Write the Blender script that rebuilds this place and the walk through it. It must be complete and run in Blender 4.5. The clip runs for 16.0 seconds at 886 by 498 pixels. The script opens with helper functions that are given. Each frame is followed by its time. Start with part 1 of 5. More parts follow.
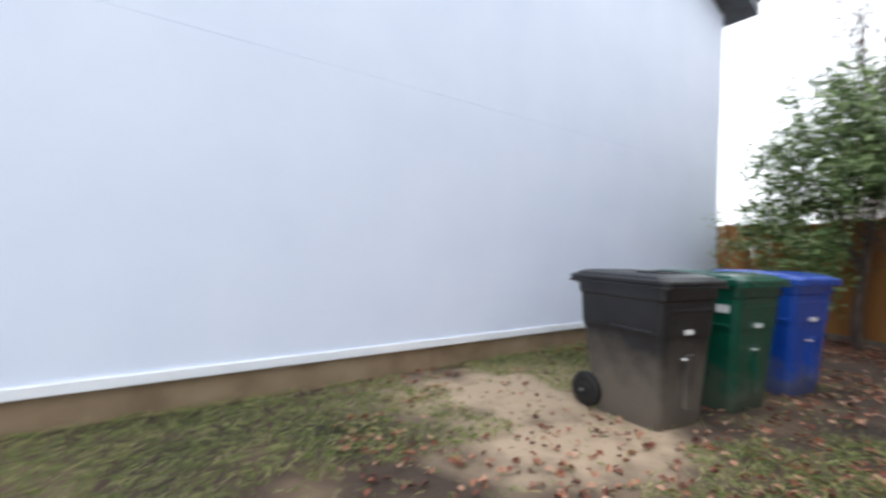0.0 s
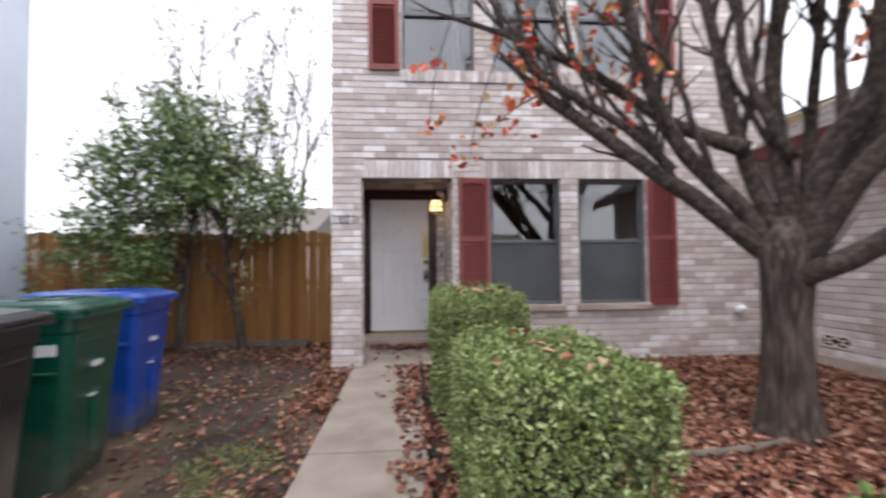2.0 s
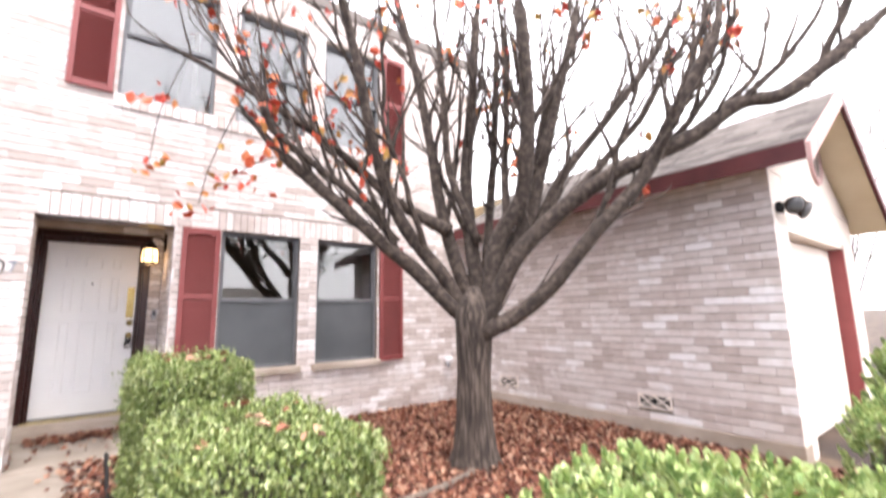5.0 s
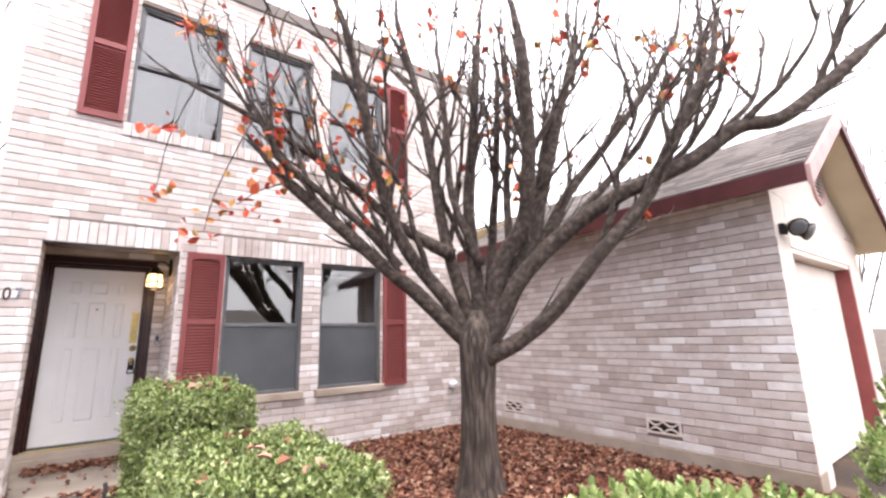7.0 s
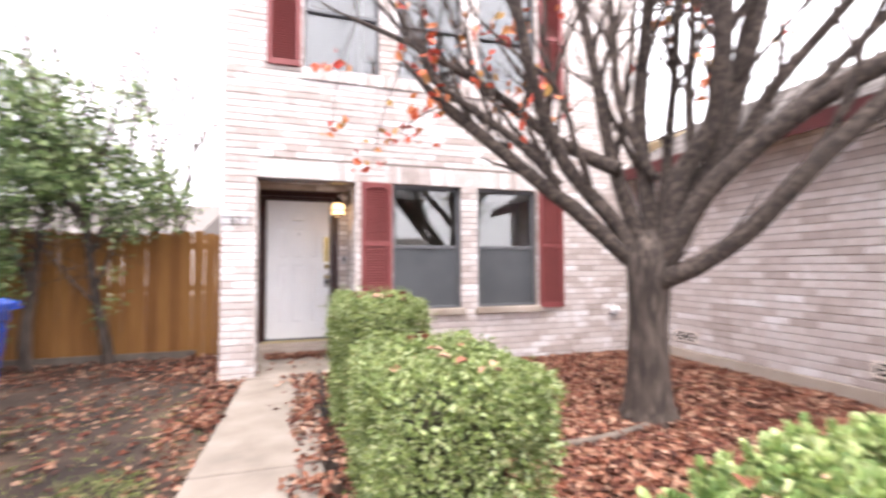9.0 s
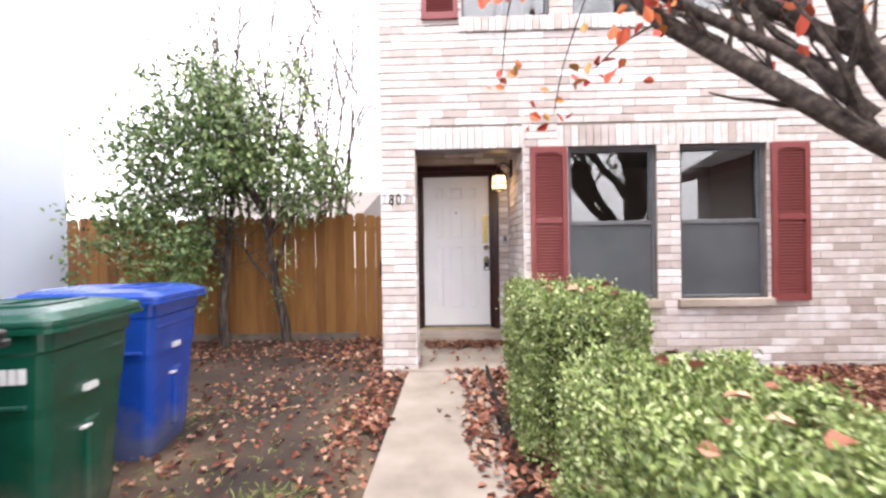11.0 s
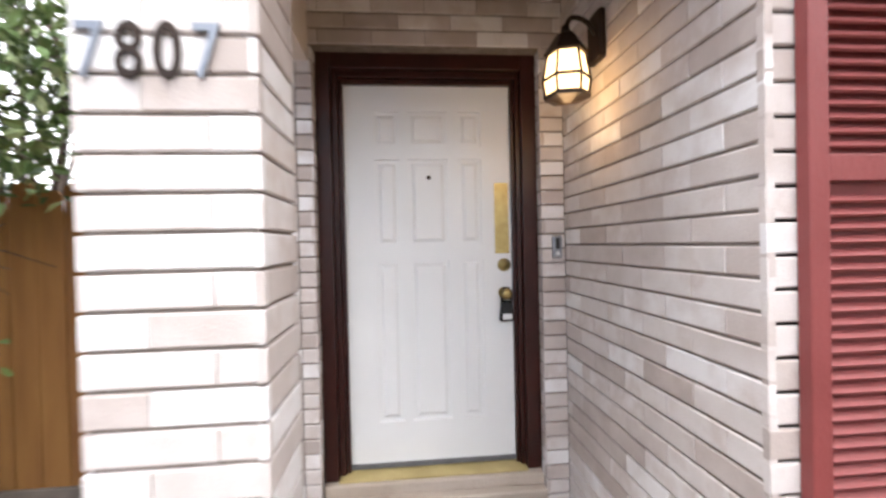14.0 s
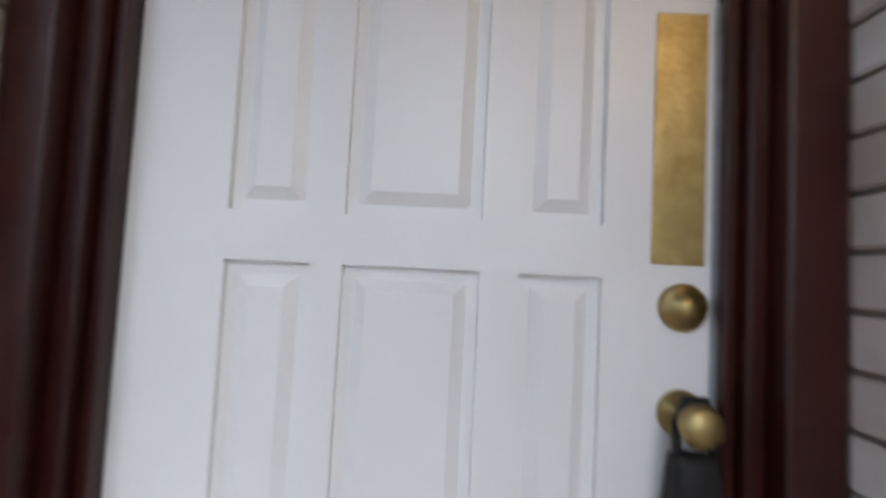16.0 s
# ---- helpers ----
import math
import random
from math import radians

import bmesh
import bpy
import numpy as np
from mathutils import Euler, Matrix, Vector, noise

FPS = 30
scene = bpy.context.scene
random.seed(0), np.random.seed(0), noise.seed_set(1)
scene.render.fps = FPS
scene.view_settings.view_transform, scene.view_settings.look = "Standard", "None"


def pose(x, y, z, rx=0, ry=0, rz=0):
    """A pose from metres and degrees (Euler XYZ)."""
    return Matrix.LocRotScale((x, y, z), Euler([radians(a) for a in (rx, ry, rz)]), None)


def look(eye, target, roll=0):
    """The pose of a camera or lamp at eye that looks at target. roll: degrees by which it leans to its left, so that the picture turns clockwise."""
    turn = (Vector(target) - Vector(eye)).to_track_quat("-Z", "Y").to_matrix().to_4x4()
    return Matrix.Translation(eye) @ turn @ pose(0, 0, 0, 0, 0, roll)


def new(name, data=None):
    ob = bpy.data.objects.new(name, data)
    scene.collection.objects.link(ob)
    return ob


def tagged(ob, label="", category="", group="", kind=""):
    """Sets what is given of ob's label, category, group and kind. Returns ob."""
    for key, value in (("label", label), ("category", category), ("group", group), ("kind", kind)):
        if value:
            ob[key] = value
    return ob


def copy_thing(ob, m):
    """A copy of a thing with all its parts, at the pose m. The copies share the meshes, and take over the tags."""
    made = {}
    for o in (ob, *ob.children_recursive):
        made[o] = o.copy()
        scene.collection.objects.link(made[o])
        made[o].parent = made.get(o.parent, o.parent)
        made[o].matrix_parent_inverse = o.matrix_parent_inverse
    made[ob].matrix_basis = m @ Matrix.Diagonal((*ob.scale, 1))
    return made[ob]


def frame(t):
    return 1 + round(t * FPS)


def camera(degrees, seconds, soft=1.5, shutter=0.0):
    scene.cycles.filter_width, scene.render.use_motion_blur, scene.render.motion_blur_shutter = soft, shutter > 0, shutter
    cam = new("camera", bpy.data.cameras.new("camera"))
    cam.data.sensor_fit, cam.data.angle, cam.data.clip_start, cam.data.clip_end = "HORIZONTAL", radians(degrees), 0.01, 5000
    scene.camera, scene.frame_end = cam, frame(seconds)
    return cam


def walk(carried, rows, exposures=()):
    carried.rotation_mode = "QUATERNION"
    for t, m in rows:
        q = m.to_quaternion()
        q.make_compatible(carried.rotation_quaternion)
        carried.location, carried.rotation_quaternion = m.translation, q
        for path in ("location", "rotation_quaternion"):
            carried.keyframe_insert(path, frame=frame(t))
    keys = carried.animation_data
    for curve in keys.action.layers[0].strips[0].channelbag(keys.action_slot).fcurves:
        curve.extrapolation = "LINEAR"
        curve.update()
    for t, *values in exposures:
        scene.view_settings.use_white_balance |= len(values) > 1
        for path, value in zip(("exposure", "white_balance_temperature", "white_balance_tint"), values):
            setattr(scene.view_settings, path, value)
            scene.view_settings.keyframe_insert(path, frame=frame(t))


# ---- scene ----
cam = camera(91.6, 16.0, soft=2.6, shutter=0.5)
PATH = [
    (0, (-5.8, -1.052, 1.169), (-5.195, 0.854, 1.163), 1.7),
    (0.5, (-5.645, -0.675, 1.168), (-4.445, 0.925, 1.209), 0.1),
    (1, (-5.384, -0.542, 1.171), (-3.686, 0.509, 1.289), -0.4),
    (1.5, (-5.275, -0.516, 1.188), (-3.322, -0.095, 1.271), 0.4),
    (2, (-5.264, -0.531, 1.218), (-3.271, -0.687, 1.286), -0.6),
    (2.5, (-5.284, -0.511, 1.217), (-3.353, -1.026, 1.299), -0.4),
    (3, (-5.32, -0.509, 1.223), (-3.464, -1.249, 1.299), -1.0),
    (3.5, (-5.358, -0.555, 1.226), (-3.6, -1.505, 1.315), -0.9),
    (4, (-5.371, -0.584, 1.227), (-3.717, -1.707, 1.29), -0.9),
    (4.5, (-5.366, -0.59, 1.238), (-3.787, -1.815, 1.299), -1.0),
    (5, (-5.367, -0.592, 1.267), (-3.798, -1.794, 1.572), -1.0),
    (5.2, (-5.376, -0.611, 1.297), (-3.819, -1.794, 1.72), -1.2),
    (7.3, (-5.383, -0.587, 1.296), (-3.814, -1.766, 1.682), -1.4),
    (7.5, (-5.384, -0.605, 1.29), (-3.784, -1.78, 1.537), -1.3),
    (8, (-5.372, -0.607, 1.246), (-3.751, -1.777, 1.331), -1.2),
    (8.5, (-5.359, -0.608, 1.233), (-3.663, -1.665, 1.306), -1.0),
    (9, (-5.288, -0.553, 1.236), (-3.378, -1.14, 1.317), -0.3),
    (9.5, (-5.214, -0.454, 1.214), (-3.217, -0.528, 1.285), 0.3),
    (9.7, (-5.134, -0.369, 1.217), (-3.136, -0.375, 1.298), -0.2),
    (11.8, (-3.54, -0.322, 1.278), (-1.542, -0.262, 1.241), -0.6),
    (12, (-3.228, -0.296, 1.267), (-1.229, -0.226, 1.255), 0.1),
    (12.5, (-2.601, -0.236, 1.258), (-0.602, -0.22, 1.304), -0.1),
    (13, (-1.985, -0.216, 1.245), (0.015, -0.256, 1.234), -1.1),
    (13.5, (-1.426, -0.221, 1.299), (0.574, -0.233, 1.308), 0.0),
    (14, (-0.912, -0.243, 1.365), (1.08, -0.424, 1.342), -1.3),
    (14.3, (-0.667, -0.28, 1.322), (1.32, -0.512, 1.293), -1.3),
    (14.5, (-0.45, -0.277, 1.303), (1.538, -0.495, 1.287), -1.0),
    (15, (-0.035, -0.331, 1.233), (1.952, -0.552, 1.223), 0.3),
    (15.5, (0.362, -0.407, 1.252), (2.359, -0.508, 1.274), -0.5),
    (16, (0.753, -0.446, 1.281), (2.749, -0.394, 1.383), 2.9),
]
# the clip brightens as it turns away from the pale wall
EXPOSURES = [(0.0, 1.35, 6250, 9), (1.0, 1.24, 6100, 10), (1.5, 1.22, 6150, 11), (2.0, 1.28, 6300, 15), (2.5, 1.62, 6400, 17), (3.0, 1.95, 6480, 17), (3.5, 2.25, 6600, 17), (4.5, 2.48, 6620, 17), (7.5, 2.16, 6620, 19), (8.0, 2.18, 6650, 20), (9.0, 2.45, 6600, 19), (9.7, 2.45, 6550, 17), (11.8, 2.3, 6580, 17), (13.0, 2.3, 6600, 14), (14.5, 2.42, 6300, 11), (15.0, 2.38, 6250, 11), (15.5, 2.38, 6150, 10), (16.0, 2.12, 6000, 9)]
walk(cam, [(t, look(eye, target, roll)) for t, eye, target, roll in PATH], EXPOSURES)

# world: bright overcast sky and one wide soft sun
world = bpy.data.worlds.new("sky")
world.use_nodes = True
scene.world = world
wn, wl = world.node_tree.nodes, world.node_tree.links
sky = wn.new("ShaderNodeTexSky")
sky.sky_type, sky.sun_disc = "NISHITA", False
sky.sun_elevation, sky.sun_rotation = radians(72), radians(-58)
sky.air_density, sky.dust_density = 2.0, 6.0
hsv = wn.new("ShaderNodeHueSaturation")
hsv.inputs["Saturation"].default_value = 0.45
wl.new(sky.outputs[0], hsv.inputs["Color"])
cloud = wn.new("ShaderNodeMix")
cloud.data_type = "RGBA"
cloud.inputs[0].default_value = 0.8
cloud.inputs[7].default_value = (6.1, 6.2, 6.4, 1.0)
wl.new(hsv.outputs[0], cloud.inputs[6])
wl.new(cloud.outputs[2], wn["Background"].inputs[0])
wn["Background"].inputs[1].default_value = 0.15
sun = new("sun", bpy.data.lights.new("sun", "SUN"))
sun.data.energy, sun.data.angle, sun.data.color = 0.55, radians(40), (1.0, 0.98, 0.96)
sun.matrix_world = look((-3.2, 1.0, 12), (0, -1, 0))

# ---- materials ----
def lin(h):
    h = h.lstrip("#")
    return tuple(((int(h[i:i + 2], 16) / 255) ** 2.2) for i in (0, 2, 4)) + (1.0,)


def mat(name, colours, scale=6.0, rough=0.8, metal=0.0, bump=0.0, bscale=60.0, per="", stops=None, spread=0.0, detail=4.0, stretch=(1, 1, 1), noise_mix=0.35, emit=None, transmission=0.0, spec=0.5, sub=0.0, world=False):
    """A surface: a ramp of colours over noise, mixed with a random value per object or island, with a fine relief."""
    m = bpy.data.materials.new(name)
    m.use_nodes = True
    n, l = m.node_tree.nodes, m.node_tree.links
    b = n["Principled BSDF"]
    b.inputs["Roughness"].default_value, b.inputs["Metallic"].default_value = rough, metal
    b.inputs["Specular IOR Level"].default_value = spec
    tc = n.new("ShaderNodeTexCoord")
    mp = n.new("ShaderNodeMapping")
    mp.inputs["Scale"].default_value = stretch
    l.new(n.new("ShaderNodeNewGeometry").outputs["Position"] if world else tc.outputs["Object"], mp.inputs[0])
    big = n.new("ShaderNodeTexNoise")
    big.inputs["Scale"].default_value, big.inputs["Detail"].default_value = scale, detail
    l.new(mp.outputs[0], big.inputs["Vector"])
    fac = big.outputs[0]
    if per:
        if per == "object":
            rnd = n.new("ShaderNodeObjectInfo").outputs["Random"]
        else:
            rnd = n.new("ShaderNodeNewGeometry").outputs["Random Per Island"]
        mx = n.new("ShaderNodeMix")
        mx.inputs[0].default_value = noise_mix
        l.new(rnd, mx.inputs[2])
        l.new(fac, mx.inputs[3])
        fac = mx.outputs[0]
    ramp = n.new("ShaderNodeValToRGB")
    e = ramp.color_ramp.elements
    k = len(colours)
    pos = stops or [0.3 + 0.4 * i / max(1, k - 1) if not per else 0.15 + 0.7 * i / max(1, k - 1) for i in range(k)]
    for i, c in enumerate(colours):
        el = e[i] if i < 2 else e.new(pos[i])
    for i, c in enumerate(colours):
        e[i].position = pos[i]
    for i, c in enumerate(colours):
        e[i].color = lin(c) if isinstance(c, str) else (*c, 1.0)
    l.new(fac, ramp.inputs[0])
    l.new(ramp.outputs[0], b.inputs["Base Color"])
    if bump:
        fine = n.new("ShaderNodeTexNoise")
        fine.inputs["Scale"].default_value, fine.inputs["Detail"].default_value = bscale, 5.0
        l.new(mp.outputs[0], fine.inputs["Vector"])
        bp = n.new("ShaderNodeBump")
        bp.inputs["Strength"].default_value, bp.inputs["Distance"].default_value = bump, 0.01
        l.new(fine.outputs[0], bp.inputs["Height"])
        l.new(bp.outputs[0], b.inputs["Normal"])
    if emit:
        b.inputs["Emission Color"].default_value, b.inputs["Emission Strength"].default_value = (*emit[0], 1), emit[1]
    if transmission:
        b.inputs["Transmission Weight"].default_value = transmission
    if sub:
        b.inputs["Subsurface Weight"].default_value = sub
    return m


M_BRICK = mat("brick_washed", ["#b3a69e", "#c1b5ae", "#cbc1bb", "#d5cdc8", "#cabeb7", "#e7e3e1"], 7, 0.9, 0, 0.15, 140, per="island", noise_mix=0.45, world=True, stops=[0.24, 0.34, 0.45, 0.56, 0.62, 0.76])
M_BRICK_ONE = mat("brick_washed_single", ["#b3a69e", "#c1b5ae", "#cbc1bb", "#d5cdc8", "#cabeb7", "#e7e3e1"], 7, 0.9, 0, 0.15, 140, per="object", noise_mix=0.45, world=True, stops=[0.24, 0.34, 0.45, 0.56, 0.62, 0.76])
M_MORTAR = mat("mortar", ["#786d64", "#8e8379"], 20, 0.95, 0, 0.5, 120)
M_CONCRETE = mat("concrete", ["#786f65", "#8c8277", "#9a9085"], 2.5, 0.9, 0, 0.4, 150, detail=8)
M_FOUND = mat("foundation_concrete", ["#96887a", "#ada092", "#bbaea1"], 2.0, 0.9, 0, 0.5, 60, detail=8)
M_FOUND_DARK = mat("stained_foundation", ["#6c5a47", "#84715a", "#94826a"], 2.0, 0.9, 0, 0.5, 60, detail=8)
M_SIDING = mat("pale_blue_panel", ["#d3dcee", "#dae2f2"], 1.2, 0.6, 0, 0.12, 60)
M_TRIM = mat("white_trim", ["#dfe2e8", "#e8eaee"], 3, 0.5)
M_RED = mat("dark_red_paint", ["#4c1e1f", "#5a2626"], 5, 0.55, 0, 0.2, 60)
M_SHUTTER = mat("shutter_red", ["#7a3a38", "#874543"], 4, 0.5, 0, 0.15, 80)
M_BROWN = mat("dark_brown_paint", ["#2c120e", "#3b1a15"], 6, 0.35, 0, 0.15, 50)
M_DOOR = mat("white_door_paint", ["#e3e3e2", "#ebebe9"], 2, 0.35, 0, 0.06, 60)
M_STUCCO = mat("cream_paint", ["#ddd0c4", "#e6dbd0"], 3, 0.85, 0, 0.3, 120)
M_SOFFIT = mat("cream_soffit", ["#d8c8a8", "#e0d2b4"], 3, 0.8)
# beige plywood paint, darkened because little light reaches the porch ceiling
M_PORCH = mat("shade_toned_plywood", ["#8a7c62", "#9a8b70"], 3, 0.8, 0, 0.2, 40, stretch=(6, 1, 1))
M_SHINGLE = mat("grey_shingle", ["#544e4b", "#68625e", "#7d7671"], 10, 0.95, 0, 0.6, 80, per="island")
M_WOOD = mat("cedar_board", ["#6b4523", "#7f562d", "#906637", "#754e28"], 3, 0.85, 0, 0.3, 40, per="object", stretch=(4, 4, 0.5), noise_mix=0.6, world=True)
M_SOIL = mat("soil", ["#251e19", "#352b24", "#46392f", "#6a5a48"], 1.2, 0.95, 0, 0.8, 40, detail=10)
M_BARK = mat("bark", ["#2c2522", "#483f39", "#73675d"], 8, 0.95, 0, 1.0, 45, stretch=(4, 4, 0.5), detail=9)
M_LIMB = mat("limb_bark", ["#2d2724", "#443b35", "#60554d"], 20, 0.95, 0, 0.9, 70, detail=9)
M_HEDGE = mat("hedge_leaf", ["#46542a", "#68783e", "#8c9a5b", "#bac192"], 3, 0.5, per="island", sub=0.05)
# dark olive-brown that paints the shade deep inside hedges and shrubs
M_SHADE_CORE = mat("shaded_inside", ["#2b2a1c", "#3d3a28"], 8, 0.95)
M_BUSH = mat("bush_leaf", ["#5d7646", "#849b5d", "#abbb7a", "#d0d8a2"], 3, 0.4, per="island", sub=0.05)
M_TREELEAF = mat("privet_leaf", ["#324623", "#516939", "#768d53", "#aab886"], 2, 0.45, per="island")
M_REDLEAF = mat("red_leaf", ["#a8382a", "#c8573a", "#d98250", "#9c7a3a", "#b5402e"], 3, 0.6, per="island", noise_mix=0.15)
M_DULLLEAF = mat("dull_twig_leaf", ["#4f4342", "#6d5c5a", "#86736c"], 3, 0.8, per="island")
M_LITTER = mat("dead_leaf", ["#47271d", "#673b2d", "#804e3a", "#956751", "#ae8b74"], 3, 0.75, per="island", noise_mix=0.15)
M_GRASS = mat("dry_grass", ["#4c5c2a", "#6d7d3e", "#8a8f58", "#a99f76"], 3, 0.7, per="island", noise_mix=0.3)
M_BLACKBIN = mat("charcoal_plastic", ["#19191b", "#27272a"], 5, 0.38, 0, 0.2, 200)
M_GREENBIN = mat("green_plastic", ["#0d3f31", "#134c3d"], 5, 0.24, 0, 0.2, 200)
M_BLUEBIN = mat("blue_plastic", ["#193f92", "#2149a2"], 5, 0.24, 0, 0.2, 200)
M_BLACK = mat("black_rubber", ["#141414", "#1e1e1e"], 5, 0.7)
M_WHITE = mat("white_print", ["#d8d8d8", "#e4e4e4"], 5, 0.6)
M_BRASS = mat("brass", ["#9c8857", "#b8a673"], 20, 0.40, 0.95, 0.15, 90)
M_STEEL = mat("dull_steel", ["#8a8d92", "#a3a6aa"], 20, 0.35, 1.0)
M_BRONZE = mat("dark_bronze", ["#2b2019", "#3a2b20"], 10, 0.45, 0.4)
M_ALU = mat("grey_aluminium", ["#626365", "#707173"], 10, 0.5, 0.3)
M_SCREEN = mat("insect_screen", ["#45484a", "#55585b"], 1.5, 0.38)
M_LAMP = mat("lamp_glass", ["#ead2a0", "#f0dcb0"], 3, 0.4, emit=((1.0, 0.62, 0.26), 1.0))
M_KERB = mat("weathered_kerb", ["#5c534b", "#74695f"], 6, 0.95, 0, 0.5, 60)
M_BULB = mat("frosted_bowl", ["#e8e0d0", "#f0e8da"], 3, 0.5, emit=((1.0, 0.78, 0.55), 2.2))
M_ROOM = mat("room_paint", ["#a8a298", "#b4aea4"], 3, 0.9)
# near-black that puts missing light into the colour
M_DARK = mat("unlit_dark", ["#121212", "#1a1a1a"], 3, 0.9)


def glass(name, tint):
    m = bpy.data.materials.new(name)
    m.use_nodes = True
    b = m.node_tree.nodes["Principled BSDF"]
    b.inputs["Base Color"].default_value = (*tint, 1)
    b.inputs["Roughness"].default_value, b.inputs["IOR"].default_value = 0.02, 1.85
    b.inputs["Transmission Weight"].default_value = 1.0
    return m


M_GLASS = glass("window_glass", (0.72, 0.75, 0.76))


def sandy(m, spots):
    """Adds dry pale patches to the soil, as soft-edged stains of their own."""
    n, l = m.node_tree.nodes, m.node_tree.links
    b = n["Principled BSDF"]
    old = b.inputs["Base Color"].links[0].from_socket
    tc = n.new("ShaderNodeTexCoord")
    nz = n.new("ShaderNodeTexNoise")
    nz.inputs["Scale"].default_value, nz.inputs["Detail"].default_value = 3.5, 8.0
    l.new(tc.outputs["Object"], nz.inputs["Vector"])
    for x, y, rx, ry in spots:
        mp = n.new("ShaderNodeMapping")
        mp.inputs["Scale"].default_value = (1 / rx, 1 / ry, 0.2)
        mp.inputs["Location"].default_value = (-x / rx, -y / ry, 0)
        l.new(tc.outputs["Object"], mp.inputs[0])
        g = n.new("ShaderNodeTexGradient")
        g.gradient_type = "SPHERICAL"
        l.new(mp.outputs[0], g.inputs[0])
        mul = n.new("ShaderNodeMath")
        mul.operation = "MULTIPLY"
        l.new(g.outputs["Fac"], mul.inputs[0])
        l.new(nz.outputs[0], mul.inputs[1])
        rp = n.new("ShaderNodeValToRGB")
        rp.color_ramp.elements[0].position, rp.color_ramp.elements[1].position = 0.08, 0.34
        l.new(mul.outputs[0], rp.inputs[0])
        mx = n.new("ShaderNodeMix")
        mx.data_type = "RGBA"
        mx.inputs[7].default_value = lin("#a5917a")
        l.new(rp.outputs[0], mx.inputs[0])
        l.new(old, mx.inputs[6])
        old = mx.outputs[2]
    l.new(old, b.inputs["Base Color"])


sandy(M_SOIL, ((-3.9, 2.3, 2.2, 1.0), (-4.1, 1.3, 1.3, 0.9)))



def knotty(m):
    """Small dark knots here and there in sawn boards."""
    n, l = m.node_tree.nodes, m.node_tree.links
    b = n["Principled BSDF"]
    old = b.inputs["Base Color"].links[0].from_socket
    geo, mp, vo, rp, mx = (n.new("ShaderNode" + k) for k in ("NewGeometry", "Mapping", "TexVoronoi", "ValToRGB", "Mix"))
    mp.inputs["Scale"].default_value = (1.0, 3.2, 1.7)
    l.new(geo.outputs["Position"], mp.inputs[0])
    l.new(mp.outputs[0], vo.inputs["Vector"])
    vo.inputs["Scale"].default_value = 1.0
    rp.color_ramp.elements[0].position, rp.color_ramp.elements[0].color = 0.035, (0.8, 0.8, 0.8, 1)
    rp.color_ramp.elements[1].position, rp.color_ramp.elements[1].color = 0.085, (0, 0, 0, 1)
    l.new(vo.outputs["Distance"], rp.inputs[0])
    mx.data_type = "RGBA"
    mx.inputs[7].default_value = lin("#3a2412")
    l.new(rp.outputs[0], mx.inputs[0])
    l.new(old, mx.inputs[6])
    l.new(mx.outputs[2], b.inputs["Base Color"])


knotty(M_WOOD)


def dusty(m, colour, top):
    """Dry splashed dirt that clings to the lower part of a thing, with a ragged edge."""
    n, l = m.node_tree.nodes, m.node_tree.links
    b = n["Principled BSDF"]
    old = b.inputs["Base Color"].links[0].from_socket
    tc, sep, nz, add, rp, mx = (n.new("ShaderNode" + k) for k in ("TexCoord", "SeparateXYZ", "TexNoise", "Math", "ValToRGB", "Mix"))
    l.new(tc.outputs["Object"], sep.inputs[0])
    l.new(tc.outputs["Object"], nz.inputs["Vector"])
    nz.inputs["Scale"].default_value, nz.inputs["Detail"].default_value = 5.0, 9.0
    add.operation = "MULTIPLY_ADD"
    add.inputs[1].default_value = 0.7
    l.new(nz.outputs[0], add.inputs[0])
    l.new(sep.outputs[2], add.inputs[2])
    rp.color_ramp.elements[0].position, rp.color_ramp.elements[0].color = top * 0.5 + 0.3, (0.75, 0.75, 0.75, 1)
    rp.color_ramp.elements[1].position, rp.color_ramp.elements[1].color = top + 0.35, (0.01, 0.01, 0.01, 1)
    l.new(add.outputs[0], rp.inputs[0])
    mx.data_type = "RGBA"
    mx.inputs[7].default_value = lin(colour)
    l.new(rp.outputs[0], mx.inputs[0])
    l.new(old, mx.inputs[6])
    l.new(mx.outputs[2], b.inputs["Base Color"])


dusty(M_BLACKBIN, "#6d655c", 0.55)
dusty(M_GREENBIN, "#50564c", 0.35)
dusty(M_BLUEBIN, "#5b6070", 0.3)

# ---- mesh helpers ----
def bm_box(bm, x0, x1, y0, y1, z0, z1, m=None):
    v = [bm.verts.new((x, y, z)) for x in (x0, x1) for y in (y0, y1) for z in (z0, z1)]
    if m is not None:
        for a in v:
            a.co = m @ a.co
    for f in ((0, 1, 3, 2), (4, 6, 7, 5), (0, 4, 5, 1), (2, 3, 7, 6), (0, 2, 6, 4), (1, 5, 7, 3)):
        bm.faces.new([v[i] for i in f])
    return v


def box(x0, x1, y0, y1, z0, z1, bevel=0.0, m=None):
    bm = bmesh.new()
    bm_box(bm, min(x0, x1), max(x0, x1), min(y0, y1), max(y0, y1), min(z0, z1), max(z0, z1), m)
    if bevel:
        bmesh.ops.bevel(bm, geom=list(bm.edges), offset=bevel, segments=2, affect="EDGES", profile=0.5)
    return bm


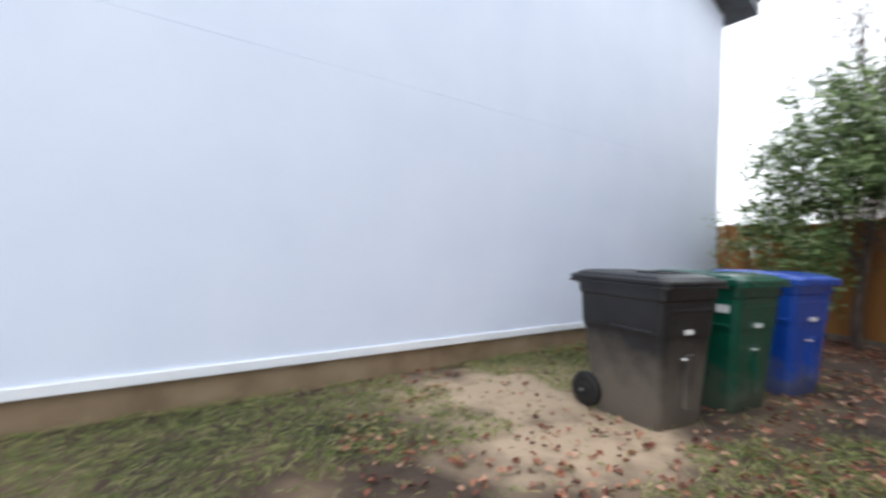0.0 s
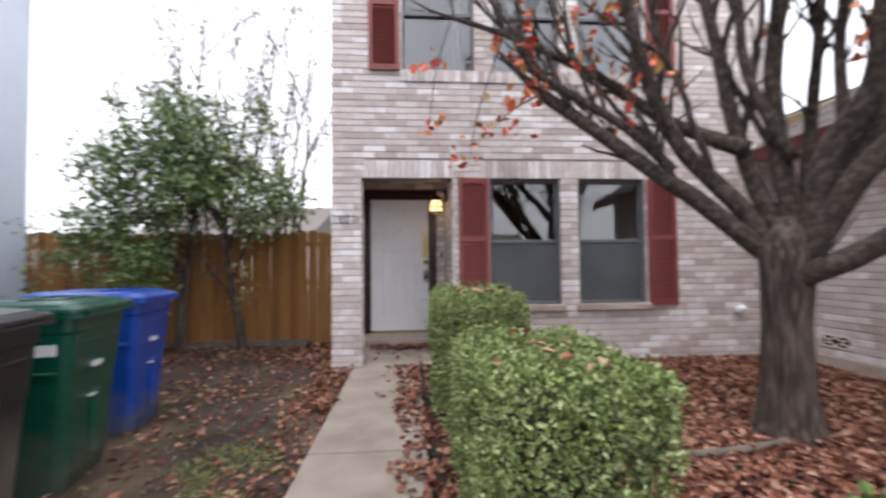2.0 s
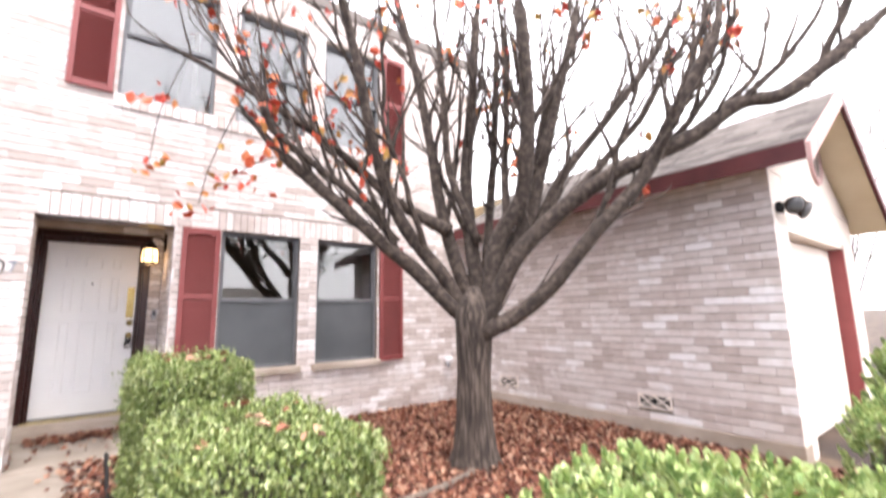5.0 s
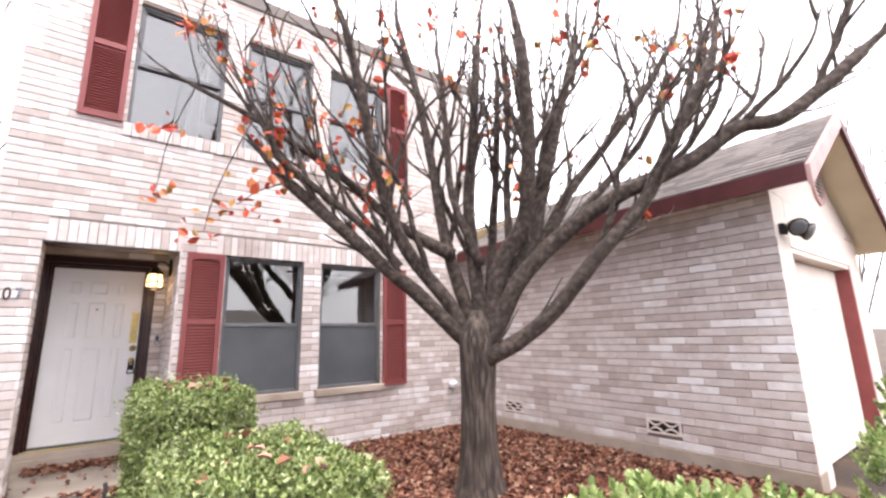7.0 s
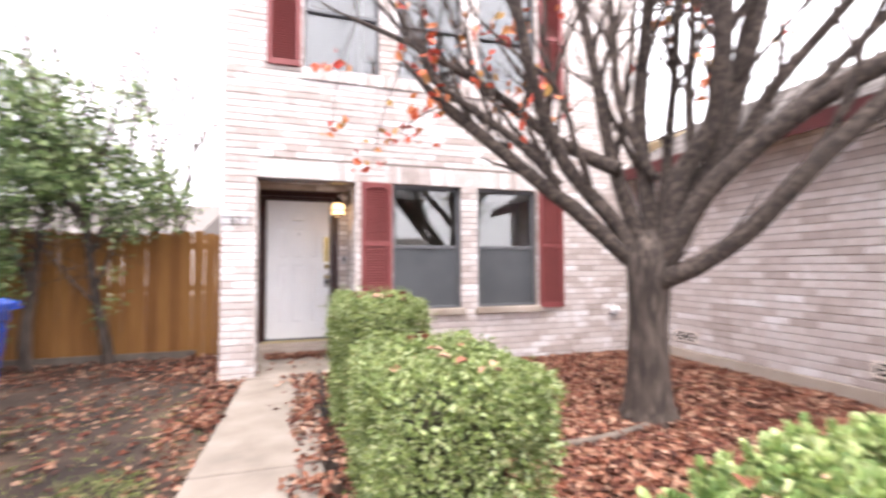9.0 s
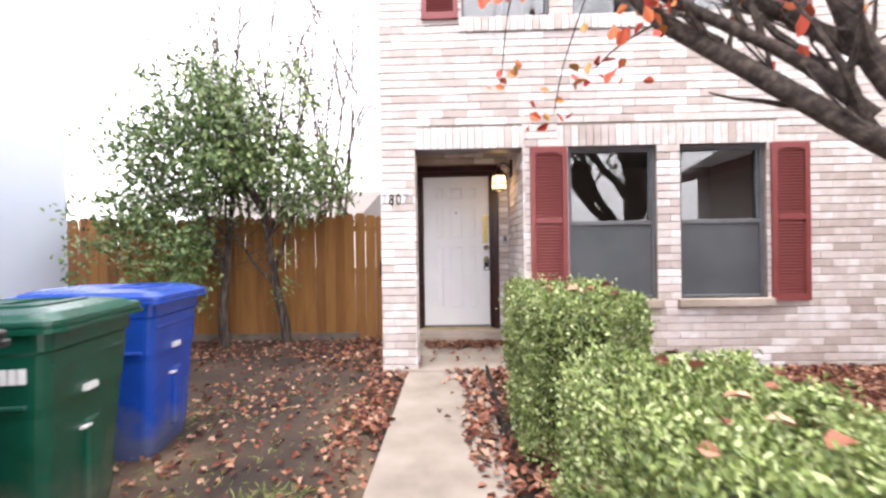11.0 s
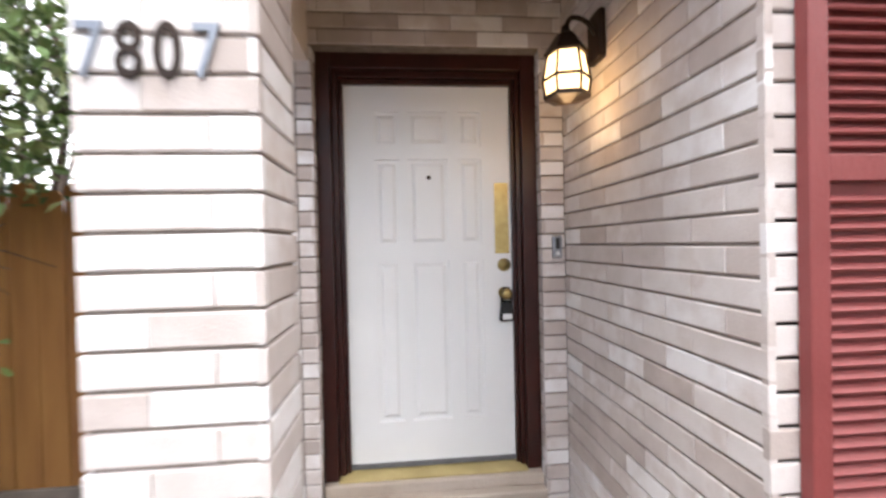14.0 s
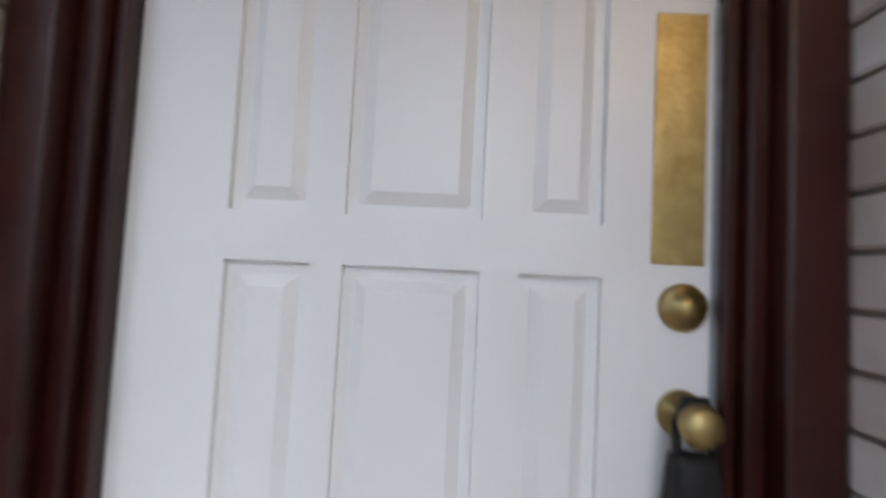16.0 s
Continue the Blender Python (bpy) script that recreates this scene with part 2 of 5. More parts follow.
def boxes(rows, bevel=0.0):
    bm = bmesh.new()
    for r in rows:
        bm_box(bm, min(r[0], r[1]), max(r[0], r[1]), min(r[2], r[3]), max(r[2], r[3]), min(r[4], r[5]), max(r[4], r[5]))
    if bevel:
        bmesh.ops.bevel(bm, geom=list(bm.edges), offset=bevel, segments=1, affect="EDGES", profile=0.5)
    return bm


def tube(points, radii, sides=10, bm=None, cap=True):
    """A tapered tube along points."""
    bm = bm or bmesh.new()
    rings = []
    side = None
    for i, p in enumerate(points):
        p = Vector(p)
        a, b = Vector(points[max(0, i - 1)]), Vector(points[min(len(points) - 1, i + 1)])
        d = (b - a).normalized()
        if side is None:
            side = d.orthogonal().normalized()
        side = (side - d * side.dot(d)).normalized()
        up = d.cross(side)
        rings.append([bm.verts.new(p + (side * math.cos(2 * math.pi * k / sides) + up * math.sin(2 * math.pi * k / sides)) * radii[i]) for k in range(sides)])
    for r, s in zip(rings, rings[1:]):
        for k in range(sides):
            bm.faces.new((r[k], r[(k + 1) % sides], s[(k + 1) % sides], s[k]))
    if cap:
        bm.faces.new(rings[0][::-1])
        bm.faces.new(rings[-1])
    return bm


def lathe(profile, sides=20, m=None):
    """A turned shape round z from (radius, z) pairs."""
    bm = bmesh.new()
    rings = [[bm.verts.new((r * math.cos(2 * math.pi * k / sides), r * math.sin(2 * math.pi * k / sides), z)) for k in range(sides)] for r, z in profile]
    for r, s in zip(rings, rings[1:]):
        for k in range(sides):
            bm.faces.new((r[k], r[(k + 1) % sides], s[(k + 1) % sides], s[k]))
    bm.faces.new(rings[0][::-1])
    bm.faces.new(rings[-1])
    if m is not None:
        bm.transform(m)
    return bm


def smooth_path(pts, per=5):
    out = []
    P = [Vector(p) for p in pts]
    for i in range(len(P) - 1):
        a, b, c, d = P[max(0, i - 1)], P[i], P[i + 1], P[min(len(P) - 1, i + 2)]
        for k in range(per):
            t = k / per
            out.append(0.5 * ((2 * b) + (c - a) * t + (2 * a - 5 * b + 4 * c - d) * t * t + (3 * b - a - 3 * c + d) * t ** 3))
    return out + [P[-1]]


def mesh_of(name, bm, material, smooth=False):
    me = bpy.data.meshes.new(name)
    bmesh.ops.recalc_face_normals(bm, faces=list(bm.faces))
    bm.to_mesh(me)
    bm.free()
    if smooth:
        for p in me.polygons:
            p.use_smooth = True
    me.materials.append(material)
    return me


def part(name, bm, material, parent, label="", smooth=False):
    ob = new(name, mesh_of(name, bm, material, smooth))
    ob.parent = parent
    if parent.parent is None:
        ob.matrix_parent_inverse = parent.matrix_basis.inverted()
    return tagged(ob, label)


def thing(name, label, category, at=(0, 0, 0), group="", turn=0.0):
    ob = new(name)
    ob.empty_display_size = 0.1
    ob.matrix_basis = pose(*at, 0, 0, turn)
    return tagged(ob, label, category, group)


def local(name, bm, material, parent, label="", smooth=False):
    """A part whose mesh is given in its thing's own axes."""
    ob = new(name, mesh_of(name, bm, material, smooth))
    ob.parent = parent
    return tagged(ob, label)


def struct(name, bm, material, label="", category="wall", smooth=False):
    return tagged(new(name, mesh_of(name, bm, material, smooth)), label, category, "", "structure")


def quads(name, verts, faces, material, smooth=False):
    me = bpy.data.meshes.new(name)
    me.from_pydata(verts, [], faces)
    if smooth:
        for p in me.polygons:
            p.use_smooth = True
    me.materials.append(material)
    return me

# ---- ground ----
def ground_height(x, y):
    h = -0.03 + 0.012 * noise.noise(Vector((x * 1.3, y * 1.3, 0))) + 0.006 * noise.noise(Vector((x * 5, y * 5, 3)))
    if abs(y + 0.25) < 0.5 and -9 < x < 0.1 or (0 <= x < 9 and -10 < y < 0.4):
        h -= 0.04
    return h


def build_ground():
    n, verts, faces = 150, [], []
    for j in range(n + 1):
        for i in range(n + 1):
            u, v = 2 * i / n - 1, 2 * j / n - 1
            x, y = -2.5 + 9 * u + 600 * u ** 13, -1 + 9 * v + 600 * v ** 13
            verts.append((x, y, ground_height(x, y) if abs(u) < 0.98 and abs(v) < 0.98 else -0.05))
    for j in range(n):
        for i in range(n):
            a = j * (n + 1) + i
            faces.append((a, a + 1, a + n + 2, a + n + 1))
    return tagged(new("ground", quads("ground", verts, faces, M_SOIL, True)), "bare brown soil with patchy grass and leaf litter", "ground", "", "structure")


build_ground()

# walkway of poured concrete slabs, and the porch slab
walkway = thing("walkway", "worn grey concrete front walkway with leaf scraps", "path")
walkway["kind"] = "structure"
for x0, x1 in ((-9.2, -7.0), (-6.985, -4.7), (-4.685, -2.39), (-2.375, -0.07)):
    part("slab", box(x0, x1, -0.64, 0.14, -0.12, 0.0, 0.012), M_CONCRETE, walkway)
struct("porch_floor", box(-0.055, 1.28, -1.055, 0.395, -0.15, 0.005, 0.012), M_CONCRETE, "pale concrete porch slab with drifted leaves", "floor")
struct("door_step", boxes([(1.205, 1.5, -0.944, 0.180, 0.005, 0.105), (1.262, 1.5, -0.944, 0.180, 0.105, 0.165)], 0.006), M_FOUND, "low weathered threshold step under the front door", "step")

# ---- house walls (backing behind the brick) ----
W1, W2 = (-1.53, -2.43), (-2.66, -3.53)
U1, U2, U3 = (-0.46, -1.36), (-1.60, -2.45), (-2.70, -3.55)
B = 0.010      # face of the backing, behind the brick faces
TOP = 5.6
wall_rows = []
for z0, z1, gaps in ((0.0, 0.70, []), (0.70, 2.27, [W1, W2]), (2.27, 3.62, []), (3.62, 5.1, [U1, U2, U3]), (5.1, TOP, [])):
    y = 0.395 if z0 >= 2.27 else -1.075
    for g in gaps:
        wall_rows.append((B, 0.22, y, g[0], z0, z1))
        y = g[1]
    wall_rows.append((B, 0.22, y, -5.30, z0, z1))
wall_front = struct("wall_front", boxes(wall_rows), M_MORTAR, "two-storey front wall of pale whitewashed brick")
wall_porch = struct("wall_porch_side", boxes([(B, 1.30, -1.078, -1.25, 0.0, 2.66)]), M_MORTAR, "pale brick side wall of the porch recess")
wall_back = struct("wall_porch_back", boxes([(1.247, 1.5, 0.41, 0.192, 0, 2.345), (1.247, 1.5, -0.957, -1.078, 0, 2.345), (1.247, 1.5, 0.41, -1.078, 2.345, 2.66)]), M_MORTAR, "pale brick back wall round the front door")
pillar = struct("porch_pillar", box(B, 0.270, 0.053, 0.392, 0, 2.27), M_MORTAR, "pale brick pillar at the corner of the porch", "pillar")
wall_side = struct("wall_side", boxes([(1.5, 9.0, 0.375, 0.2, 0, TOP), (0.22, 1.5, 0.375, 0.2, 2.27, TOP), (1.3, 1.5, 0.2, 0.205, 2.27, 2.3)]), M_STUCCO, "side wall of the house beside the fence")
struct("ceiling_porch", box(0.22, 1.3, -1.25, 0.375, 2.66, 2.70), M_PORCH, "painted plywood porch ceiling, toned darker for its shade", "ceiling")
struct("wall_far", boxes([(9.0, 9.2, 0.375, -5.3, 0, TOP), (0.22, 9.0, -5.1, -5.3, 0, TOP)]), M_STUCCO, "plain back walls of the house")
struct("roof_house", boxes([(-0.02, 9.2, 0.42, -5.32, TOP, TOP + 0.16)]), M_SHINGLE, "roof over the two-storey house", "roof")
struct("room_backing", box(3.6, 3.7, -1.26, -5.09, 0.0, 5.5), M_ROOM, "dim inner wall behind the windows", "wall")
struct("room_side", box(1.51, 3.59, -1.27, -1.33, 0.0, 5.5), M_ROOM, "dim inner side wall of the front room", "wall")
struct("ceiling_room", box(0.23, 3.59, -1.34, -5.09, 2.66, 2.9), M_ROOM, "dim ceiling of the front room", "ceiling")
# floor coloured near-black to make the room look unlit
struct("floor_room", box(0.23, 3.59, -1.27, -5.09, -0.05, 0.05), M_DARK, "front room floor, coloured near-black for dimness", "floor")
room_lamp = thing("ceiling_lamp", "lit ceiling lamp inside the front room", "ceiling lamp", (1.75, -2.9, 2.655))
part("lamp_plate", lathe([(0.09, 2.635), (0.10, 2.645), (0.10, 2.659)], 20, Matrix.Translation((1.75, -2.9, 0))), M_BRONZE, room_lamp)
part("lamp_bowl", lathe([(0.02, 2.570), (0.06, 2.58), (0.085, 2.605), (0.085, 2.634), (0.05, 2.636)], 20, Matrix.Translation((1.75, -2.9, 0))), M_BULB, room_lamp, "glowing frosted bowl", True)

# ---- garage wing ----
GX, GY = -4.16, -5.28
DY0, DY1, DZ = -5.66, -7.95, 2.06
wall_garage = struct("wall_garage", boxes([(GX + 0.010, 0.02, GY - 0.010, GY - 0.2, 0, 2.56)]), M_MORTAR, "pale brick side wall of the garage wing")
struct("garage_footing", box(GX - 0.01, 0.0, GY + 0.012, GY - 0.2, -0.12, 0.13, 0.01), M_FOUND, "exposed concrete footing of the garage", "foundation")
struct("wall_garage_front", boxes([(GX + 0.003, GX + 0.2, GY - 0.013, DY0, -0.05, 2.56), (GX, GX + 0.2, DY1, -8.45, -0.05, 2.40), (GX, GX + 0.2, DY0, DY1, DZ, 2.56)]), M_STUCCO, "cream painted front wall of the garage")
struct("wall_garage_far", boxes([(GX + 0.2, 2.0, -8.25, -8.45, -0.05, 2.40)]), M_STUCCO, "plain far wall of the garage")
RY, RZ = -6.59, 3.56
gv = [(x, y, z) for x in (GX - 0.002, GX + 0.2) for y, z in ((GY, 2.56), (-8.45, 2.40), (RY, RZ - 0.09))]
tagged(new("wall_gable", quads("wall_gable", gv, [(0, 1, 2), (3, 5, 4), (0, 2, 5, 3), (1, 4, 5, 2), (0, 3, 4, 1)], M_STUCCO)), "cream gable wall above the garage door", "wall", "", "structure")


def slope(name, x0, x1, ya, za, yb, zb, thick, material, label, category):
    """A flat sheet between the lines (ya, za) and (yb, zb) along x."""
    v = [(x, y, z + d) for d in (0, -thick) for x in (x0, x1) for y, z in ((ya, za), (yb, zb))]
    return tagged(new(name, quads(name, v, [(0, 1, 3, 2), (4, 6, 7, 5), (0, 2, 6, 4), (1, 5, 7, 3), (0, 4, 5, 1), (2, 3, 7, 6)], material)), label, category, "", "structure")


EY = -4.95
roof_a = slope("roof_garage", -4.52, 0.0, EY, 2.63, RY, RZ, 0.03, M_SHINGLE, "weathered grey shingle roof of the garage", "roof")
slope("roof_garage_far", -4.52, 2.2, RY, RZ, -8.75, 2.335, 0.03, M_SHINGLE, "far slope of the garage roof", "roof")
slope("soffit_garage", -4.5, 0.0, EY + 0.01, 2.585, RY, RZ - 0.045, 0.02, M_SOFFIT, "cream painted soffit boards", "soffit")
slope("soffit_garage_far", -4.5, 2.2, RY, RZ - 0.045, -8.74, 2.29, 0.02, M_SOFFIT, "cream painted soffit boards", "soffit")
struct("fascia_garage", box(-4.52, 0.0, EY, EY + 0.025, 2.465, 2.625, 0.004), M_RED, "dark red eave board of the garage", "trim")
slope("rake_trim_near", -4.555, -4.522, EY + 0.02, 2.60, RY, RZ + 0.02, 0.17, mat("pale_pink_trim", ["#b48f8a", "#c2a19b"], 4, 0.7, 0, 0.2, 40), "faded pink rake board of the gable", "trim")
slope("rake_trim_far", -4.555, -4.522, RY, RZ + 0.02, -8.75, 2.31, 0.17, M_RED, "dark red rake board of the gable", "trim")
# shingle courses as real laps
sv, sf = [], []
rs = random.Random(5)
for k in range(15):
    y0 = EY - 0.115 * k
    z0 = 2.634 + (RZ - 2.63) * (EY - y0) / (EY - RY)
    y1, z1 = y0 - 0.118, z0 + 0.118 * (RZ - 2.63) / (EY - RY)
    x = -4.52 - rs.random() * 0.2
    while x < 0:
        w = 0.28 + 0.06 * rs.random()
        lift = 0.010 + 0.006 * rs.random()
        a = len(sv)
        sv += [(max(x, -4.52), y0, z0 + lift), (min(x + w, 0), y0, z0 + lift), (min(x + w, 0), y1, z1 + 0.002), (max(x, -4.52), y1, z1 + 0.002), (max(x, -4.52), y0, z0), (min(x + w, 0), y0, z0)]
        sf += [(a, a + 1, a + 2, a + 3), (a + 4, a + 5, a + 1, a)]
        x += w + 0.006
sh = tagged(new("shingles", quads("shingles", sv, sf, M_SHINGLE)), "weathered grey asphalt shingles", "", "", "stuff")
sh.parent = roof_a

# ---- windows ----
def window(name, y0, y1, z0, z1, screen, label):
    w = thing(name, label, "window", (0.1, (y0 + y1) / 2, z0))
    w["kind"] = "structure"
    f = 0.032
    part("window_frame", boxes([(0.05, 0.13, y0, y0 - f, z0, z1), (0.05, 0.13, y1 + f, y1, z0, z1), (0.05, 0.13, y0 - f, y1 + f, z1 - f, z1), (0.05, 0.13, y0 - f, y1 + f, z0, z0 + f)], 0.004), M_ALU, w)
    zm = (z0 + z1) / 2
    part("meeting_rail", box(0.055, 0.12, y0 - f, y1 + f, zm - 0.022, zm + 0.022, 0.005), M_ALU, w)
    part("pane", box(0.108, 0.112, y0 - f, y1 + f, zm + 0.022, z1 - f), M_GLASS, w)
    part("pane", box(0.098, 0.102, y0 - f, y1 + f, z0 + f, zm - 0.022), M_GLASS, w)
    part("sash_edge", boxes([(0.075, 0.107, y0 - f, y0 - f - 0.02, zm + 0.022, z1 - f), (0.075, 0.107, y1 + f + 0.02, y1 + f, zm + 0.022, z1 - f), (0.075, 0.107, y0 - f - 0.02, y1 + f + 0.02, z1 - f - 0.02, z1 - f)], 0.003), M_ALU, w)
    if screen:
        part("insect_screen", box(0.07, 0.073, y0 - f, y1 + f, z0 + f, zm - 0.022), M_SCREEN, w, "grey insect screen over the lower sash")
    return w


window("window_1", *W1, 0.70, 2.27, True, "grey metal sash window with a half insect screen")
window("window_2", *W2, 0.70, 2.27, True, "grey metal sash window with a half insect screen")
for i, u in enumerate((U1, U2, U3)):
    window("window_%d" % (i + 3), *u, 3.62, 5.1, False, "upper sash window with sky on its glass")
for y0, y1 in (W1, W2):
    struct("sill", box(-0.055, 0.1, y0 + 0.04, y1 - 0.04, 0.615, 0.70, 0.01), M_FOUND, "sloping pale stone window sill", "sill")


# ---- louvred shutters ----
def shutter(y0, z0, width, height):
    s = thing("shutter", "faded brick-red louvred shutter fixed to the brick", "shutter", (-0.002, y0, z0), "window shutters")
    w, h = width, height
    for a, b in ((0, 0.05), (w - 0.05, w)):
        local("stile", box(-0.034, 0, -a, -b, 0, h, 0.003), M_SHUTTER, s)
    for a, b in ((0, 0.07), (h * 0.51, h * 0.51 + 0.06), (h - 0.06, h)):
        local("rail", box(-0.033, 0, -0.05, -(w - 0.05), a, b, 0.003), M_SHUTTER, s)
    arch, n = bmesh.new(), 12
    for x in (-0.033, -0.006):
        for k in range(n + 1):
            u = 2 * k / n - 1
            for z in (h - 0.062, h - 0.063 - 0.030 * abs(u) ** 2.5):
                arch.verts.new((x, -0.05 - (w - 0.10) * k / n, z))
    arch.verts.ensure_lookup_table()
    for k in range(n):
        a, b = 2 * k, 2 * (n + 1) + 2 * k
        for q in ((a, a + 1, a + 3, a + 2), (b, b + 2, b + 3, b + 1), (a + 1, b + 1, b + 3, a + 3)):
            arch.faces.new([arch.verts[i] for i in q])
    local("arched_head", arch, M_SHUTTER, s)
    local("back", box(-0.004, 0.0, -0.05, -(w - 0.05), 0.07, h - 0.06), M_SHUTTER, s)
    me = mesh_of("slat", box(-0.028, -0.006, -0.05, -(w - 0.05), -0.004, 0.004, 0, Matrix.Identity(4)), M_SHUTTER)
    z = 0.095
    while z < h - 0.07:
        if not h * 0.51 - 0.012 < z < h * 0.51 + 0.07:
            o = new("slat", me)
            o.parent = s
            o.matrix_basis = Matrix.Translation((-0.017, 0, z)) @ pose(0, 0, 0, 0, -42, 0) @ Matrix.Translation((0.017, 0, 0))
        z += 0.031
    return s


sl = shutter(-1.14, 0.67, 0.375, 1.60)
copy_thing(sl, pose(-0.002, -3.56, 0.67))
copy_thing(sl, pose(-0.002, -0.05, 3.60))
copy_thing(sl, pose(-0.002, -3.60, 3.60))

# ---- front door ----
XD = 1.40
door = thing("door_1", "closed white panelled front door, lightly soiled", "door", (XD, -0.385, 0.175))
door["kind"] = "structure"
cols = ((-0.097, -0.228), (-0.277, -0.486), (-0.545, -0.668))
rowz = ((0.42, 1.283), (1.36, 1.82), (1.89, 2.075))
stiles = [(XD, XD + 0.04, a, b, 0.175, 2.21) for a, b in ((0.06, -0.097), (-0.228, -0.277), (-0.486, -0.545), (-0.668, -0.83))]
for y0, y1 in cols:
    for a, b in ((0.175, 0.42), (1.283, 1.36), (1.82, 1.89), (2.075, 2.21)):
        stiles.append((XD, XD + 0.04, y0, y1, a, b))
part("door_leaf", boxes(stiles), M_DOOR, door)
part("door_core", box(XD + 0.015, XD + 0.038, 0.055, -0.825, 0.18, 2.205), M_DOOR, door)
for y0, y1 in cols:
    for a, b in rowz:
        bm = bmesh.new()
        bm_box(bm, XD + 0.003, XD + 0.02, y1 + 0.010, y0 - 0.010, a + 0.010, b - 0.010)
        front = [v for v in bm.verts if v.co.x < XD + 0.01]
        cy, cz = (y0 + y1) / 2, (a + b) / 2
        for v in front:
            v.co.y += 0.028 * (1 if v.co.y < cy else -1)
            v.co.z += 0.028 * (1 if v.co.z < cz else -1)
        part("panel", bm, M_DOOR, door)
part("kick_sweep", box(XD - 0.012, XD + 0.0, 0.058, -0.828, 0.178, 0.205, 0.003), M_ALU, door)
plate = part("latch_plate", box(XD - 0.003, XD, -0.738, -0.815, 1.307, 1.69), M_BRASS, door, "tarnished brass guard plate")
RX = pose(0, 0, 0, 0, -90, 0)
part("deadbolt", lathe([(0.035, 0), (0.036, 0.006), (0.030, 0.014), (0.018, 0.016), (0.017, 0.024), (0.004, 0.025)], 24, Matrix.Translation((XD, -0.785, 1.245)) @ RX), M_BRASS, door, "brass deadbolt", True)
knob = part("door_knob", lathe([(0.034, 0), (0.033, 0.008), (0.014, 0.014), (0.013, 0.035), (0.026, 0.045), (0.030, 0.058), (0.022, 0.070), (0.003, 0.072)], 24, Matrix.Translation((XD, -0.785, 1.092)) @ RX), M_BRASS, door, "brass door knob", True)
part("peephole", lathe([(0.011, 0), (0.011, 0.004), (0.008, 0.005), (0.002, 0.003)], 14, Matrix.Translation((XD, -0.385, 1.722)) @ RX), M_BRONZE, door)
lockbox = thing("lockbox", "black key lockbox hanging from the brass knob", "lockbox", (1.35, -0.785, 0.95))
lb = box(XD - 0.060, XD - 0.016, -0.746, -0.824, 0.942, 1.050, 0.012)
for v in lb.verts:
    if v.co.z > 1.02:
        v.co.y = -0.785 + (v.co.y + 0.785) * 0.72
part("lockbox_body", lb, M_BLACK, lockbox, "", True)
part("shackle", tube([(XD - 0.04, -0.762, 1.04), (XD - 0.04, -0.760, 1.09), (XD - 0.04, -0.772, 1.122), (XD - 0.04, -0.798, 1.122), (XD - 0.04, -0.810, 1.09), (XD - 0.04, -0.808, 1.04)], [0.0065] * 6, 8), M_BLACK, lockbox, "", True)
part("dial_plate", box(XD - 0.061, XD - 0.058, -0.760, -0.812, 0.955, 0.985, 0.001), M_WHITE, lockbox, "pale grey plate")

frame_1 = thing("door_frame", "dark brown painted door frame", "door frame", (1.3, -0.385, 0.1))
frame_1["kind"] = "structure"
for y0, y1, n in ((0.182, 0.112, 1), (-0.872, -0.948, 1)):
    part("casing", box(1.310, 1.36, y0, y1, 0.165, 2.365, 0.004), M_BROWN, frame_1)
part("casing", box(1.310, 1.36, 0.112, -0.872, 2.268, 2.365, 0.004), M_BROWN, frame_1)
part("jamb", boxes([(1.345, 1.5, 0.111, 0.080, 0.165, 2.267), (1.345, 1.5, -0.846, -0.871, 0.165, 2.267), (1.345, 1.5, 0.080, -0.846, 2.235, 2.267)], 0.003), M_BROWN, frame_1)
part("door_stop", boxes([(1.368, 1.398, 0.079, 0.058, 0.165, 2.233), (1.368, 1.398, -0.828, -0.845, 0.165, 2.233), (1.368, 1.398, 0.058, -0.828, 2.208, 2.233)], 0.003), M_BROWN, frame_1)
part("strike_strip", box(1.385, 1.398, -0.826, -0.8285, 0.9, 1.70), M_STEEL, frame_1, "worn steel strike strip")
struct("threshold", boxes([(1.285, 1.42, 0.11, -0.870, 0.166, 0.176)], 0.003), mat("worn_oak_sill", ["#a2905f", "#b8a673"], 8, 0.6, 0, 0.2, 60), "worn yellowish door threshold", "threshold")

# ---- porch fittings ----
lamp = thing("wall_lantern", "lit bronze porch lantern with glowing amber panes", "lantern", (0.76, -0.905, 1.93))
lz, cx, cy = 1.925, 0.76, -0.905
at_lamp = Matrix.Translation((cx, cy, lz)) @ pose(0, 0, 0, 0, 0, 15)
part("lantern_base", lathe([(0.02, -0.012), (0.060, 0.0), (0.090, 0.006), (0.094, 0.022), (0.082, 0.026)], 6, at_lamp), M_BRONZE, lamp)
part("lantern_glass", lathe([(0.078, 0.024), (0.088, 0.085), (0.070, 0.180), (0.060, 0.186)], 6, at_lamp), M_LAMP, lamp, "glowing amber glass")
for k in range(6):
    a = 2 * math.pi * k / 6
    c, s_ = math.cos(a), math.sin(a)
    part("lantern_bar", tube([at_lamp @ Vector((r * c, r * s_, z)) for r, z in ((0.086, 0.018), (0.092, 0.085), (0.074, 0.182))], [0.0055] * 3, 6), M_BRONZE, lamp)
part("lantern_band", lathe([(0.093, 0.079), (0.095, 0.082), (0.095, 0.088), (0.093, 0.091)], 6, at_lamp), M_BRONZE, lamp)
part("lantern_cap", lathe([(0.082, 0.180), (0.088, 0.188), (0.064, 0.222), (0.040, 0.258), (0.018, 0.272), (0.014, 0.296), (0.003, 0.30)], 6, at_lamp), M_BRONZE, lamp)
